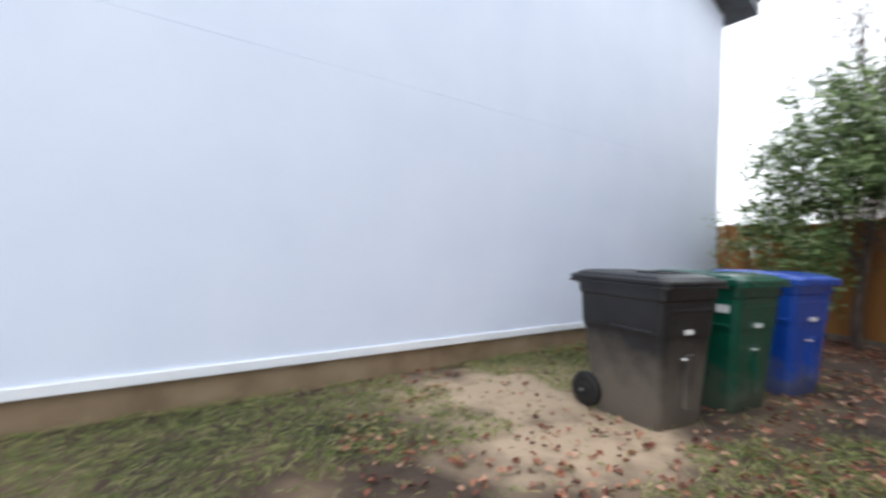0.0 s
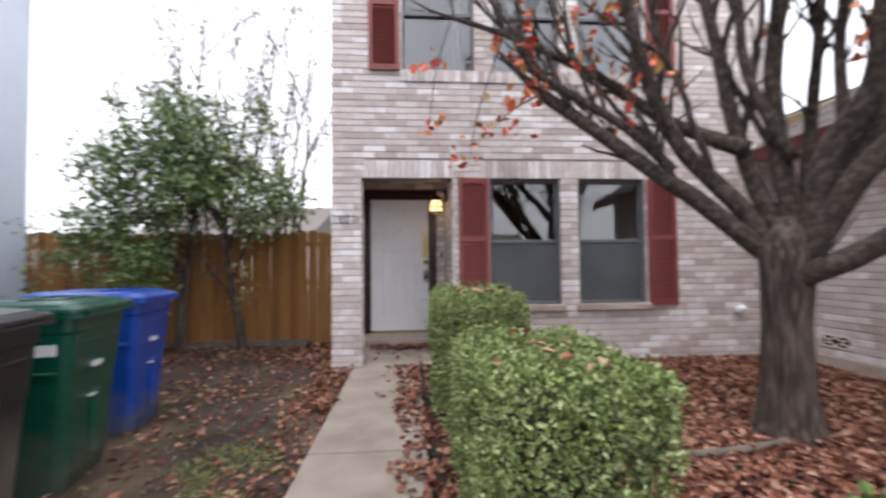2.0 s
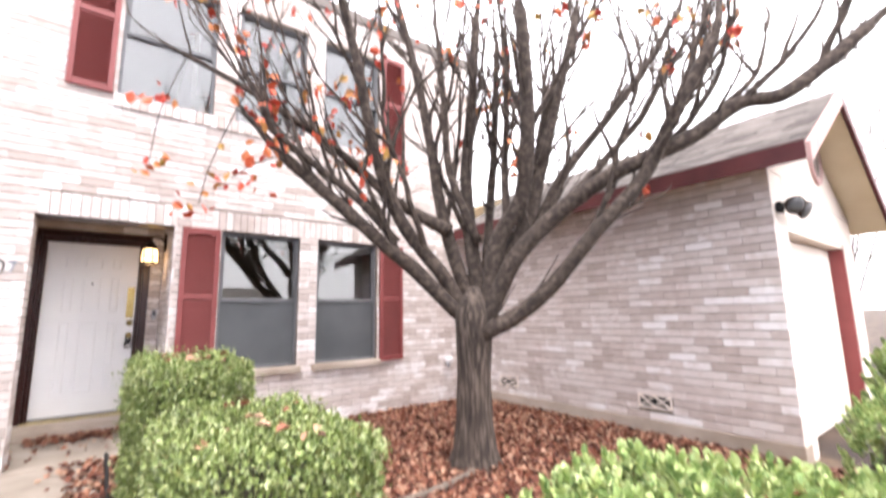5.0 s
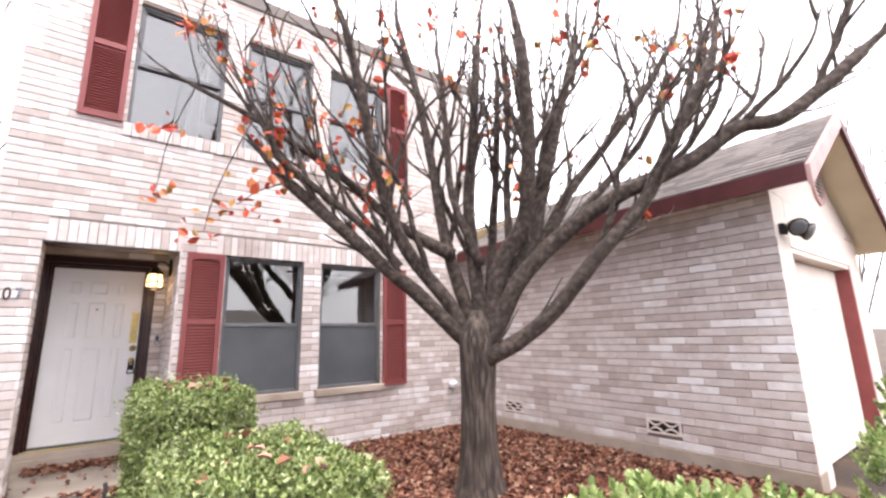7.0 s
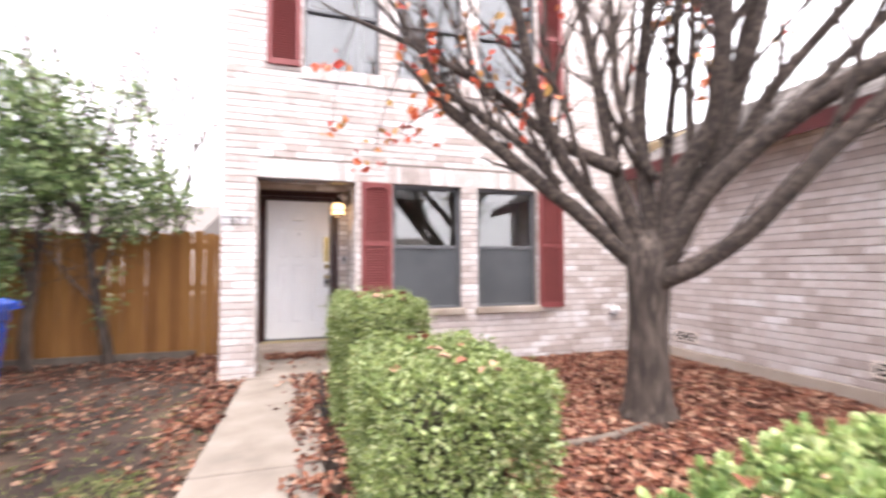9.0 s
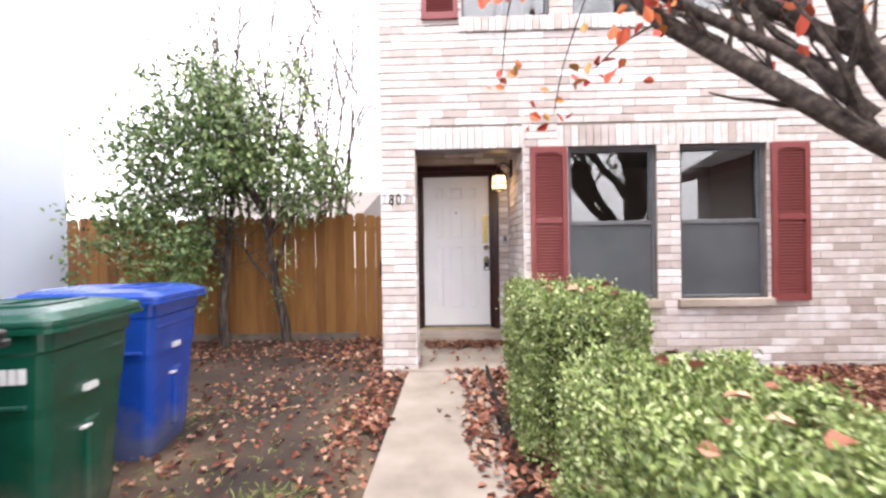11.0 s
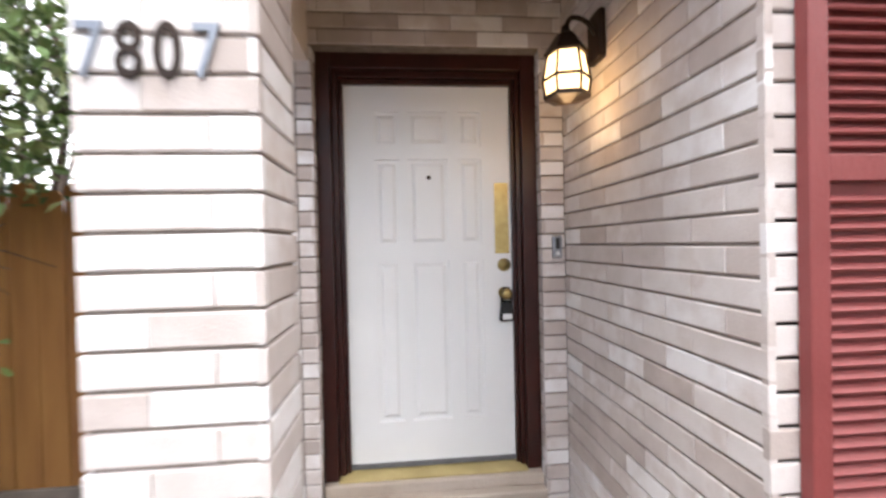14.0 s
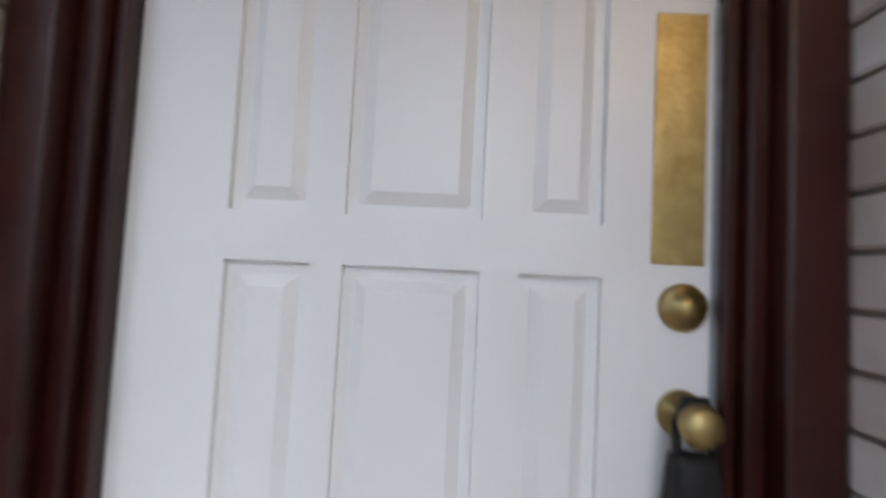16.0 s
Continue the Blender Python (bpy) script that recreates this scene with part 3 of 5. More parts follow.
part("lantern_arm", tube(smooth_path([(cx, cy, lz + 0.29), (cx + 0.01, cy - 0.03, lz + 0.335), (cx + 0.03, cy - 0.10, lz + 0.33), (cx + 0.04, cy - 0.15, lz + 0.27)]), [0.010] * 16, 8), M_BRONZE, lamp, "", True)
part("wall_plate", box(cx - 0.01, cx + 0.11, -1.040, -1.069, lz + 0.175, lz + 0.375, 0.010), M_BRONZE, lamp)
bulb = new("lantern_light", bpy.data.lights.new("lantern_light", "POINT"))
bulb.data.energy, bulb.data.color, bulb.data.shadow_soft_size = 0.35, (1.0, 0.66, 0.32), 0.05
bulb.location = (cx, cy, lz - 0.075)

bell = thing("doorbell", "small grey metal doorbell with a lit button", "doorbell", (1.236, -1.02, 1.28))
part("bell_plate", box(1.212, 1.236, -0.996, -1.047, 1.281, 1.396, 0.009), M_STEEL, bell)
part("bell_button", lathe([(0.010, 0), (0.010, 0.004), (0.003, 0.005)], 14, Matrix.Translation((1.2125, -1.0215, 1.305)) @ RX), M_WHITE, bell)
part("bell_slot", box(1.2095, 1.2135, -1.012, -1.031, 1.328, 1.383, 0.001), M_BLACK, bell)
struct("ceiling_batten", tube([(1.17, 0.36, 2.640), (1.17, -0.60, 2.646)], [0.0125, 0.0125], 8), M_TRIM, "thin white conduit under the porch ceiling", "conduit")
struct("junction_box", box(1.06, 1.115, -0.59, -0.65, 2.632, 2.661, 0.006), M_BRONZE, "small dark junction box on the porch ceiling", "fitting")
struct("porch_lintel", box(0.02, 0.21, 0.042, -1.068, 2.262, 2.274), M_BROWN, "painted steel lintel under the soldier bricks", "lintel")

# house number: four metal figures
for ch, y, m in (("7", 0.362, M_STEEL), ("8", 0.289, M_BRONZE), ("0", 0.216, M_BRONZE), ("7", 0.142, M_STEEL)):
    cu = bpy.data.curves.new("house_number", "FONT")
    cu.body, cu.size, cu.extrude, cu.bevel_depth, cu.align_x = ch, 0.160, 0.004, 0.0006, "CENTER"
    cu.materials.append(m)
    tmp = new("house_number", cu)
    bpy.context.view_layer.update()
    me = bpy.data.meshes.new_from_object(tmp.evaluated_get(bpy.context.evaluated_depsgraph_get()))
    bpy.data.objects.remove(tmp)
    o = new("house_number", me)
    o.matrix_basis = pose(-0.006, y, 1.708, 90, 0, -90)
    o.scale = (0.72, 1, 1)
    tagged(o, "metal house number figure %s on the brick pillar" % {"7": "seven", "8": "eight", "0": "nought"}[ch], "number", "house number figures")

# hose tap on the front wall
tap = thing("hose_tap", "outdoor tap wrapped in a pale insulating cover", "tap", (-0.05, -4.72, 0.5))
part("tap_cover", lathe([(0.03, 0), (0.05, 0.02), (0.055, 0.07), (0.04, 0.12), (0.012, 0.135)], 12, Matrix.Translation((-0.03, -4.70, 0.57)) @ pose(0, 0, 0, 30, -60, 0)), M_WHITE, tap, "pale cover", True)
part("tap_spout", tube([(-0.02, -4.70, 0.58), (-0.09, -4.70, 0.56), (-0.12, -4.68, 0.50)], [0.018, 0.02, 0.016], 8), M_STEEL, tap, "", True)
part("tap_strap", box(-0.10, -0.02, -4.735, -4.685, 0.535, 0.550, 0.002), M_BLACK, tap)

# ---- garage fittings ----
def block_vent(x, z):
    v = thing("wall_vent", "cream pierced block vent low in the brick wall", "vent", (x, GY, z), "garage wall vents")
    w, h = 0.36, 0.15
    # black sheet paints the shaded hollow behind the pierced block
    local("vent_shade_sheet", box(-w + 0.01, -0.01, -0.0075, -0.004, 0.01, h - 0.01), M_BLACK, v)
    local("vent_frame", boxes([(-w, 0, -0.02, 0.006, 0, 0.02), (-w, 0, -0.02, 0.006, h - 0.02, h), (-w, -w + 0.02, -0.02, 0.006, 0.02, h - 0.02), (-0.02, 0, -0.02, 0.010, 0.02, h - 0.02)], 0.003), M_STUCCO, v)
    half = (w - 0.04) / 2
    for c in (-0.02 - half / 2, -0.02 - half * 1.5):
        for foot, way in ((0.018, 1), (h - 0.018, -1)):
            arc = [(c + half * 0.5 * k, 0.0, foot + way * 0.044 * (1 - k * k)) for k in (-1, -0.66, -0.33, 0, 0.33, 0.66, 1)]
            local("vent_bar", tube(arc, [0.0095] * 7, 6), M_STUCCO, v)
    return v


bv = block_vent(-2.735, 0.245)
copy_thing(bv, pose(-0.585, GY, 0.225))

gd = thing("garage_door", "closed cream panelled garage door", "garage door", (GX + 0.1, -6.6, 0))
for k in range(4):
    part("door_section", box(GX + 0.15, GX + 0.185, DY0 - 0.06, DY1 + 0.06, 0.0 + 0.5 * k, 0.495 + 0.5 * k, 0.006), M_STUCCO, gd)
tf = thing("garage_door_frame", "dark red garage door frame", "door frame", (GX, DY0, 0))
tf["kind"] = "structure"
part("jamb", box(GX + 0.01, GX + 0.19, DY0 - 0.002, DY0 - 0.05, -0.03, DZ - 0.002, 0.004), M_STUCCO, tf)
part("jamb", box(GX + 0.01, GX + 0.19, DY1 + 0.05, DY1 + 0.002, -0.03, DZ - 0.002, 0.004), M_SHUTTER, tf)
part("head", box(GX + 0.01, GX + 0.19, DY0 - 0.05, DY1 + 0.05, DZ - 0.05, DZ - 0.002, 0.004), M_STUCCO, tf)

fl = thing("flood_light", "round security flood light on the garage wall", "flood light", (GX - 0.1, -5.5, 2.2))
part("mount", box(GX - 0.045, GX, -5.38, -5.48, 2.15, 2.25, 0.01), M_BLACK, fl)
for p, way in (((GX - 0.13, -5.42, 2.20), (-0.6, 0.7, -0.45)), ((GX - 0.16, -5.58, 2.17), (-0.9, 0.15, -0.55))):
    mh = Matrix.Translation(p) @ Vector(way).to_track_quat("Z", "Y").to_matrix().to_4x4()
    head = part("lamp_head", lathe([(0.03, -0.09), (0.06, -0.05), (0.078, 0.0), (0.085, 0.02), (0.074, 0.022)], 18, mh), M_BRONZE, fl, "", True)
    part("lens", lathe([(0.072, 0.022), (0.05, 0.032), (0.003, 0.036)], 18, mh), M_ALU, head, "frosted lens", True)

gvt = thing("gable_vent", "oval pink-trimmed louvred gable vent", "vent", (GX, -7.05, 3.0))
ov = bmesh.new()
ring = []
for k in range(28):
    a = 2 * math.pi * k / 28
    ring.append([ov.verts.new((GX - d, -7.05 + r * 0.8 * math.cos(a), 3.0 + r * math.sin(a))) for r, d in ((0.24, 0.0), (0.24, 0.03), (0.30, 0.03), (0.30, 0.0))])
for p, q in zip(ring, ring[1:] + ring[:1]):
    for i in range(3):
        ov.faces.new((p[i], p[i + 1], q[i + 1], q[i]))
part("vent_ring", ov, mat("pink_trim_paint", ["#c39c98", "#d0ada8"], 4, 0.7), gvt)
# flat dark oval stands in for the shade behind the louvres
ob_ = bmesh.new()
ob_.faces.new([ob_.verts.new((GX - 0.004, -7.05 + 0.195 * math.cos(2 * math.pi * k / 24), 3.0 + 0.243 * math.sin(2 * math.pi * k / 24))) for k in range(24)])
part("vent_shade_sheet", ob_, M_DARK, gvt)
for k in range(9):
    z = 2.80 + 0.05 * k
    hw = 0.8 * math.sqrt(max(0.0, 0.0576 - (z - 3.0) ** 2))
    part("louvre", box(-0.02, 0.002, -hw, hw, -0.004, 0.004, 0, Matrix.Translation((GX - 0.012, -7.05, z)) @ pose(0, 0, 0, 0, -35, 0)), M_STUCCO, gvt)

# ---- fence ----
fence = thing("fence", "weathered cedar dog-ear board fence with a gate", "fence", (1.65, 2.5, 0))
rf = random.Random(11)


def board(w, h):
    v = [(0, 0, 0), (0, w, 0), (0, w, h - 0.03), (0, w - 0.028, h), (0, 0.028, h), (0, 0, h - 0.03)]
    v += [(0.018, y, z) for _, y, z in v]
    return quads("board", v, [tuple(range(5, -1, -1)), tuple(range(6, 12))] + [(i, (i + 1) % 6, 6 + (i + 1) % 6, 6 + i) for i in range(6)], M_WOOD)


kinds = [board(0.138, h) for h in (1.76, 1.78, 1.795)]
y = 0.46
while y < 7.2:
    o = new("board", rf.choice(kinds))
    o.parent = fence
    o.matrix_basis = Matrix.Translation((rf.uniform(-0.006, 0.004), y - 2.5, -0.04 + rf.uniform(-0.012, 0.012))) @ pose(0, 0, 0, rf.uniform(-0.4, 0.4), 0, rf.uniform(-1, 1))
    y += 0.142 + (rf.choice((0.006, 0.014, 0.02)) if y < 0.85 else rf.choice((0.0, 0.001, 0.003)))
for z in (0.25, 0.9, 1.5):
    part("fence_rail", box(1.672, 1.71, 0.43, 7.2, z, z + 0.085, 0.004), M_WOOD, fence)
for yp in (0.44, 1.45, 3.9, 6.3):
    part("fence_post", box(1.71, 1.80, yp, yp + 0.09, -0.1, 1.72, 0.005), M_WOOD, fence)
part("kickboard", box(1.622, 1.646, 1.0, 7.2, -0.05, 0.07, 0.006), M_KERB, fence, "greyed board along the foot of the fence")
part("gate_latch", boxes([(1.628, 1.645, 0.668, 0.706, 0.87, 1.065), (1.605, 1.629, 0.678, 0.696, 0.90, 1.03), (1.622, 1.642, 0.59, 0.667, 1.0, 1.03)], 0.004), M_BLACK, fence, "black gate latch")

# ---- the neighbouring house ----
NB = pose(-4.2, 3.1, 0, 0, 0, 17.2)
nb = new("neighbour_house")
nb.matrix_basis = NB
tagged(nb, "tall plain pale blue side wall of the neighbouring house", "house")
XE = 5.52
local("wall", boxes([(-16, XE, 0, 0.25, 0.2, 2.657), (-16, XE, 0.003, 0.25, 2.6605, 5.42)]), M_SIDING, nb)
local("base_trim", box(-16, XE, -0.022, 0.0, 0.2, 0.275, 0.006), M_TRIM, nb, "white base trim board")
local("corner_trim", box(XE - 0.005, XE + 0.018, -0.01, 0.12, 0.2, 5.4, 0.004), M_SIDING, nb)
local("foundation", box(-16, XE - 0.03, 0.02, 0.3, -0.3, 0.2), M_FOUND_DARK, nb, "stained tan concrete foundation")
local("end_wall", box(XE - 0.25, XE, 0.25, 9, -0.2, 5.42), M_SIDING, nb)
gable = bmesh.new()
g4 = [gable.verts.new(p) for p in ((XE, 0.01, 5.42), (-10.5, 0.01, 5.42), (-2.5, 0.01, 8.35))]
gable.faces.new(g4)
g5 = [gable.verts.new(p) for p in ((XE, 0.2, 5.42), (-10.5, 0.2, 5.42), (-2.5, 0.2, 8.35))]
gable.faces.new(g5)
local("gable", gable, M_SIDING, nb)
M_EAVE = mat("grey_eave", ["#5c5f64", "#6c7076"], 6, 0.7)
for nm, th, off, m in (("rake_board", 0.19, -0.42, M_EAVE), ("roof", 0.03, -0.46, M_SHINGLE)):
    v = []
    lift = 0.06 if nm == "roof" else 0.0
    for yy in ((off, 0.35) if nm == "rake_board" else (off, 9)):
        for xx, zz in ((XE + 0.38, 5.55 + lift), (-2.5, 8.4 + lift)):
            v += [(xx, yy, zz), (xx, yy, zz - th)]
    o = new(nm, quads(nm, v, [(0, 1, 3, 2), (4, 6, 7, 5), (0, 2, 6, 4), (1, 5, 7, 3), (0, 4, 5, 1), (2, 3, 7, 6)], m))
    o.parent = nb


# ---- wheeled bins ----
def rrect(w, d, r, z, yoff=0.0, n=5):
    pts = []
    for cx_, cy_, a0 in ((w / 2 - r, d / 2 - r, 0), (-w / 2 + r, d / 2 - r, 90), (-w / 2 + r, -d / 2 + r, 180), (w / 2 - r, -d / 2 + r, 270)):
        for k in range(n):
            a = radians(a0 + 90 * k / (n - 1))
            pts.append((cx_ + r * math.cos(a), cy_ + r * math.sin(a) + yoff, z))
    return pts


def loft(rings):
    bm = bmesh.new()
    vs = [[bm.verts.new(p) for p in r] for r in rings]
    n = len(vs[0])
    for a, b in zip(vs, vs[1:]):
        for k in range(n):
            bm.faces.new((a[k], a[(k + 1) % n], b[(k + 1) % n], b[k]))
    bm.faces.new(vs[0][::-1])
    bm.faces.new(vs[-1])
    return bm


def wheeled_bin(x, y, turn, m, colour, tag_side):
    t = thing("wheeled_bin", "%s plastic wheeled rubbish bin with its lid closed" % colour, "bin", (x, y, -0.03), "wheeled bins", turn)
    t.scale = (1.10, 1.10, 1.10)
    local("body", loft([rrect(0.44, 0.50, 0.05, 0.0, -0.02), rrect(0.46, 0.53, 0.05, 0.08, -0.02), rrect(0.52, 0.615, 0.05, 0.56, -0.005), rrect(0.535, 0.64, 0.05, 0.60, 0.0), rrect(0.555, 0.665, 0.05, 0.80, 0.0), rrect(0.575, 0.69, 0.05, 0.815, 0), rrect(0.575, 0.69, 0.05, 0.885, 0)]), m, t)
    lid = local("lid", loft([rrect(w_, d_, 0.065, z_, y_) for w_, d_, z_, y_ in ((0.60, 0.77, 0.882, 0.01), (0.640, 0.815, 0.884, 0.01), (0.640, 0.815, 0.900, 0.01), (0.618, 0.79, 0.904, 0.01), (0.618, 0.79, 0.910, 0.01), (0.632, 0.805, 0.913, 0.01), (0.630, 0.80, 0.929, 0.01), (0.605, 0.775, 0.938, 0.01), (0.575, 0.745, 0.934, 0.01), (0.55, 0.71, 0.953, 0.02), (0.43, 0.59, 0.968, 0.04), (0.40, 0.55, 0.961, 0.04))]), m, t)
    p = local("lid_plate", loft([rrect(0.30, 0.20, 0.02, 0.955, -0.13), rrect(0.30, 0.20, 0.02, 0.974, -0.13), rrect(0.26, 0.16, 0.02, 0.976, -0.13), rrect(0.26, 0.16, 0.02, 0.966, -0.13)]), m, t)
    local("grip_bar", tube([(-0.20, 0.40, 0.87), (-0.20, 0.45, 0.92), (0.20, 0.45, 0.92), (0.20, 0.40, 0.87)], [0.016] * 4, 8), m, t)
    local("axle", tube([(-0.29, 0.27, 0.115), (0.29, 0.27, 0.115)], [0.012] * 2, 8), M_STEEL, t)
    for sx in (-1, 1):
        w = local("wheel", lathe([(0.075, -0.025), (0.115, -0.025), (0.122, -0.012), (0.122, 0.012), (0.115, 0.025), (0.075, 0.025)], 24, Matrix.Translation((sx * 0.245, 0.26, 0.122)) @ pose(0, 0, 0, 0, 90, 0)), M_BLACK, t, "", True)
        h = new("hub", mesh_of("hub", lathe([(0.07, -0.02), (0.075, 0.0), (0.045, 0.03), (0.02, 0.032), (0.003, 0.034)], 20, Matrix.Translation((sx * 0.245, 0.26, 0.122)) @ pose(0, 0, 0, 0, 90 * sx, 0)), M_BLACK))
        h.parent = w
    # recessed grip shadows and raised ribs on the front
    local("front_rib", boxes([(-0.24, 0.24, -0.335, -0.318, 0.735, 0.755)], 0.005), m, t)
    local("side_rib", boxes([(-0.283, -0.262, -0.27, 0.05, 0.60, 0.622)], 0.005), m, t)
    local("front_channel", boxes([(-0.02, 0.075, -0.318, -0.27, 0.12, 0.47)], 0.01), m, t)
    # printed marks: plain bars
    def mark(x0, x1, z0, z1, rows):
        bars = []
        for k in range(rows):
            a = x0 + (x1 - x0) * k / rows
            bars.append((a, a + (x1 - x0) / rows * 0.72, -0.3395 if z0 > 0.55 else -0.325, -0.30, z0, z1))
        local("printed_mark", boxes(bars), M_WHITE, t, "white printed mark")
    mark(-0.055, 0.02, 0.60, 0.626, 5)
    mark(-0.055, 0.015, 0.44, 0.449, 1)
    if tag_side:
        local("side_mark", boxes([(-0.284, -0.27, -0.27 + 0.03 * k, -0.25 + 0.03 * k, 0.70, 0.755) for k in range(3)]), M_WHITE, t, "white printed mark")
    return t


wheeled_bin(-3.36, 1.58, 11, M_BLACKBIN, "charcoal", False)
wheeled_bin(-2.52, 1.72, 10, M_GREENBIN, "dark green", True)
wheeled_bin(-1.63, 1.89, 8, M_BLUEBIN, "bright blue", False)

# ---- the tree in the leaf bed ----
tree = thing("tree", "bare spreading tree with grey bark and last red leaves", "tree", (-2.36, -3.2, -0.03))
rt = random.Random(21)
trunk = bmesh.new()
tube([(-2.36, -3.2, -0.08), (-2.36, -3.2, 0.02), (-2.365, -3.2, 0.12), (-2.375, -3.19, 0.35), (-2.40, -3.18, 0.75), (-2.43, -3.17, 1.05), (-2.46, -3.16, 1.28), (-2.46, -3.16, 1.40), (-2.46, -3.16, 1.52)], [0.27, 0.225, 0.185, 0.158, 0.146, 0.152, 0.170, 0.125, 0.04], 28, trunk)
for v in trunk.verts:
    a = math.atan2(v.co.y + 3.19, v.co.x + 2.40)
    k = 1 + 0.05 * math.sin(5 * a + v.co.z) + 0.03 * math.sin(11 * a + 2 * v.co.z)
    v.co.x, v.co.y = -2.40 + (v.co.x + 2.40) * k, -3.19 + (v.co.y + 3.19) * k
part("trunk", trunk, M_BARK, tree, "", True)
twig_mesh, twig_ends = bmesh.new(), []


def twig(start, d, length, r, depth):
    """A crooked shoot that divides."""
    pts, p = [start], start.copy()
    steps = max(4, int(length / 0.09))
    for k in range(steps):
        d = (d + Vector((rt.uniform(-1, 1), rt.uniform(-1, 1), rt.uniform(-0.5, 1.1))) * 0.16).normalized()
        p = p + d * (length / steps)
        pts.append(p.copy())
        if depth > 0 and k > 1 and rt.random() < 0.30:
            e = (d + Vector((rt.uniform(-1, 1), rt.uniform(-1, 1), rt.uniform(-0.4, 0.8))) * 0.8).normalized()
            twig(p.copy(), e, length * rt.uniform(0.35, 0.6), r * 0.6, depth - 1)
    tube(pts, [max(0.0025, r * (1 - 0.75 * k / steps)) for k in range(len(pts))], 5, twig_mesh, False)
    twig_ends.append((pts[-1], pts[len(pts) // 2]))


def limb(pts, r0, r1):
    if pts[0][2] < 1.62:
        pts = [(-2.44, -3.17, 1.08)] + pts
    path = smooth_path(pts)
    n = len(path)
    r0, r1 = r0 * 1.38, r1 * 1.7
    radii = [r0 + (r1 - r0) * (k / (n - 1)) ** 0.8 for k in range(n)]
    bumpy = [r * (1 + 0.07 * noise.noise(q * 6)) for r, q in zip(radii, path)]
    one = bmesh.new()
    tube(path, bumpy, 12, one)
    part("limb", one, M_LIMB, tree, "", True)
    for k in range(4, n - 1):
        if rt.random() < (0.55 if path[k].z > 1.9 else 0.1):
            d = (path[k + 1] - path[k]).normalized()
            e = (d + Vector((rt.uniform(-1, 1), rt.uniform(-1, 1), rt.uniform(-0.2, 0.9))) * 0.75).normalized()
            twig(path[k], e, rt.uniform(0.35, 0.9), min(0.016, radii[k] * 0.5), 2)
    for _ in range(4):
        k = rt.randint(n // 3, n - 3)
        d = (path[k + 1] - path[k]).normalized()
        e = (d + Vector((rt.uniform(-0.5, 0.5), rt.uniform(-0.5, 0.5), rt.uniform(0.2, 0.9)))).normalized()
        twig(path[k], e, rt.uniform(0.9, 1.7), radii[k] * 0.55, 2)
    twig(path[-1], (path[-1] - path[-2]).normalized(), rt.uniform(0.5, 0.9), r1 * 0.8, 2)


# main limbs: points from the fork outwards, with the radius at both ends
limb([(-2.39, -3.16, 1.2), (-2.33, -2.99, 1.36), (-2.18, -2.69, 1.69), (-2.1, -2.49, 1.86), (-1.89, -2.11, 2.25), (-1.69, -1.65, 2.68)], 0.062, 0.030)
limb([(-2.35, -3.1, 1.31), (-2.31, -2.94, 1.61), (-2.19, -2.6, 2.05), (-2.12, -2.4, 2.54), (-2.15, -2.25, 2.98), (-2.2, -2.13, 3.39), (-2.21, -1.94, 4.05)], 0.060, 0.022)
limb([(-2.24, -3.07, 2.05), (-2.03, -2.87, 2.22), (-1.9, -2.61, 2.4), (-1.73, -2.29, 2.73), (-1.59, -1.92, 3.01), (-1.4, -1.4, 3.34), (-1.17, -0.92, 3.62)], 0.052, 0.012)
limb([(-2.14, -2.55, 1.91), (-2.01, -2.26, 2.27), (-1.88, -1.91, 2.56), (-1.77, -1.58, 2.83), (-1.77, -1.49, 3.03)], 0.030, 0.016)
limb([(-2.32, -3.23, 1.36), (-2.15, -3.14, 1.96), (-2.07, -3.08, 2.41), (-1.99, -3.04, 2.98), (-1.84, -2.96, 3.87), (-1.74, -2.77, 4.73)], 0.060, 0.020)
limb([(-2.37, -3.29, 1.41), (-2.27, -3.29, 2.12), (-2.28, -3.26, 2.66), (-2.32, -3.3, 3.2), (-2.33, -3.41, 4.35)], 0.062, 0.025)
limb([(-2.54, -3.26, 1.35), (-2.65, -3.29, 1.9), (-2.86, -3.39, 2.27), (-2.98, -3.36, 2.72), (-3.07, -3.29, 3.14), (-3.14, -3.18, 3.85)], 0.075, 0.030)
limb([(-2.62, -3.35, 1.66), (-2.78, -3.55, 2.11), (-2.86, -3.71, 2.68), (-2.92, -3.91, 3.35), (-3.02, -4.16, 4.26)], 0.060, 0.022)
limb([(-2.56, -3.44, 1.72), (-2.78, -3.71, 2.13), (-2.92, -3.96, 2.61), (-3.12, -4.27, 3.05), (-3.39, -4.68, 3.66), (-3.63, -5.13, 4.43)], 0.050, 0.018)
limb([(-2.61, -3.27, 1.4), (-2.82, -3.36, 1.78), (-3.13, -3.59, 2.14), (-3.51, -3.82, 2.41), (-3.96, -4.17, 2.64), (-4.27, -4.4, 2.88), (-4.5, -4.54, 2.89), (-4.72, -4.73, 3.08), (-4.98, -4.98, 3.38)], 0.062, 0.030)
limb([(-2.62, -3.22, 1.15), (-2.8, -3.36, 1.27), (-3.05, -3.51, 1.5), (-3.38, -3.68, 1.92), (-3.69, -3.91, 2.33), (-3.93, -4.03, 2.81), (-4.21, -4.2, 3.38)], 0.060, 0.028)
limb([(-2.33, -3.4, 1.47), (-2.24, -3.58, 2.16), (-2.24, -3.7, 3.05), (-2.24, -3.8, 4.28)], 0.045, 0.018)
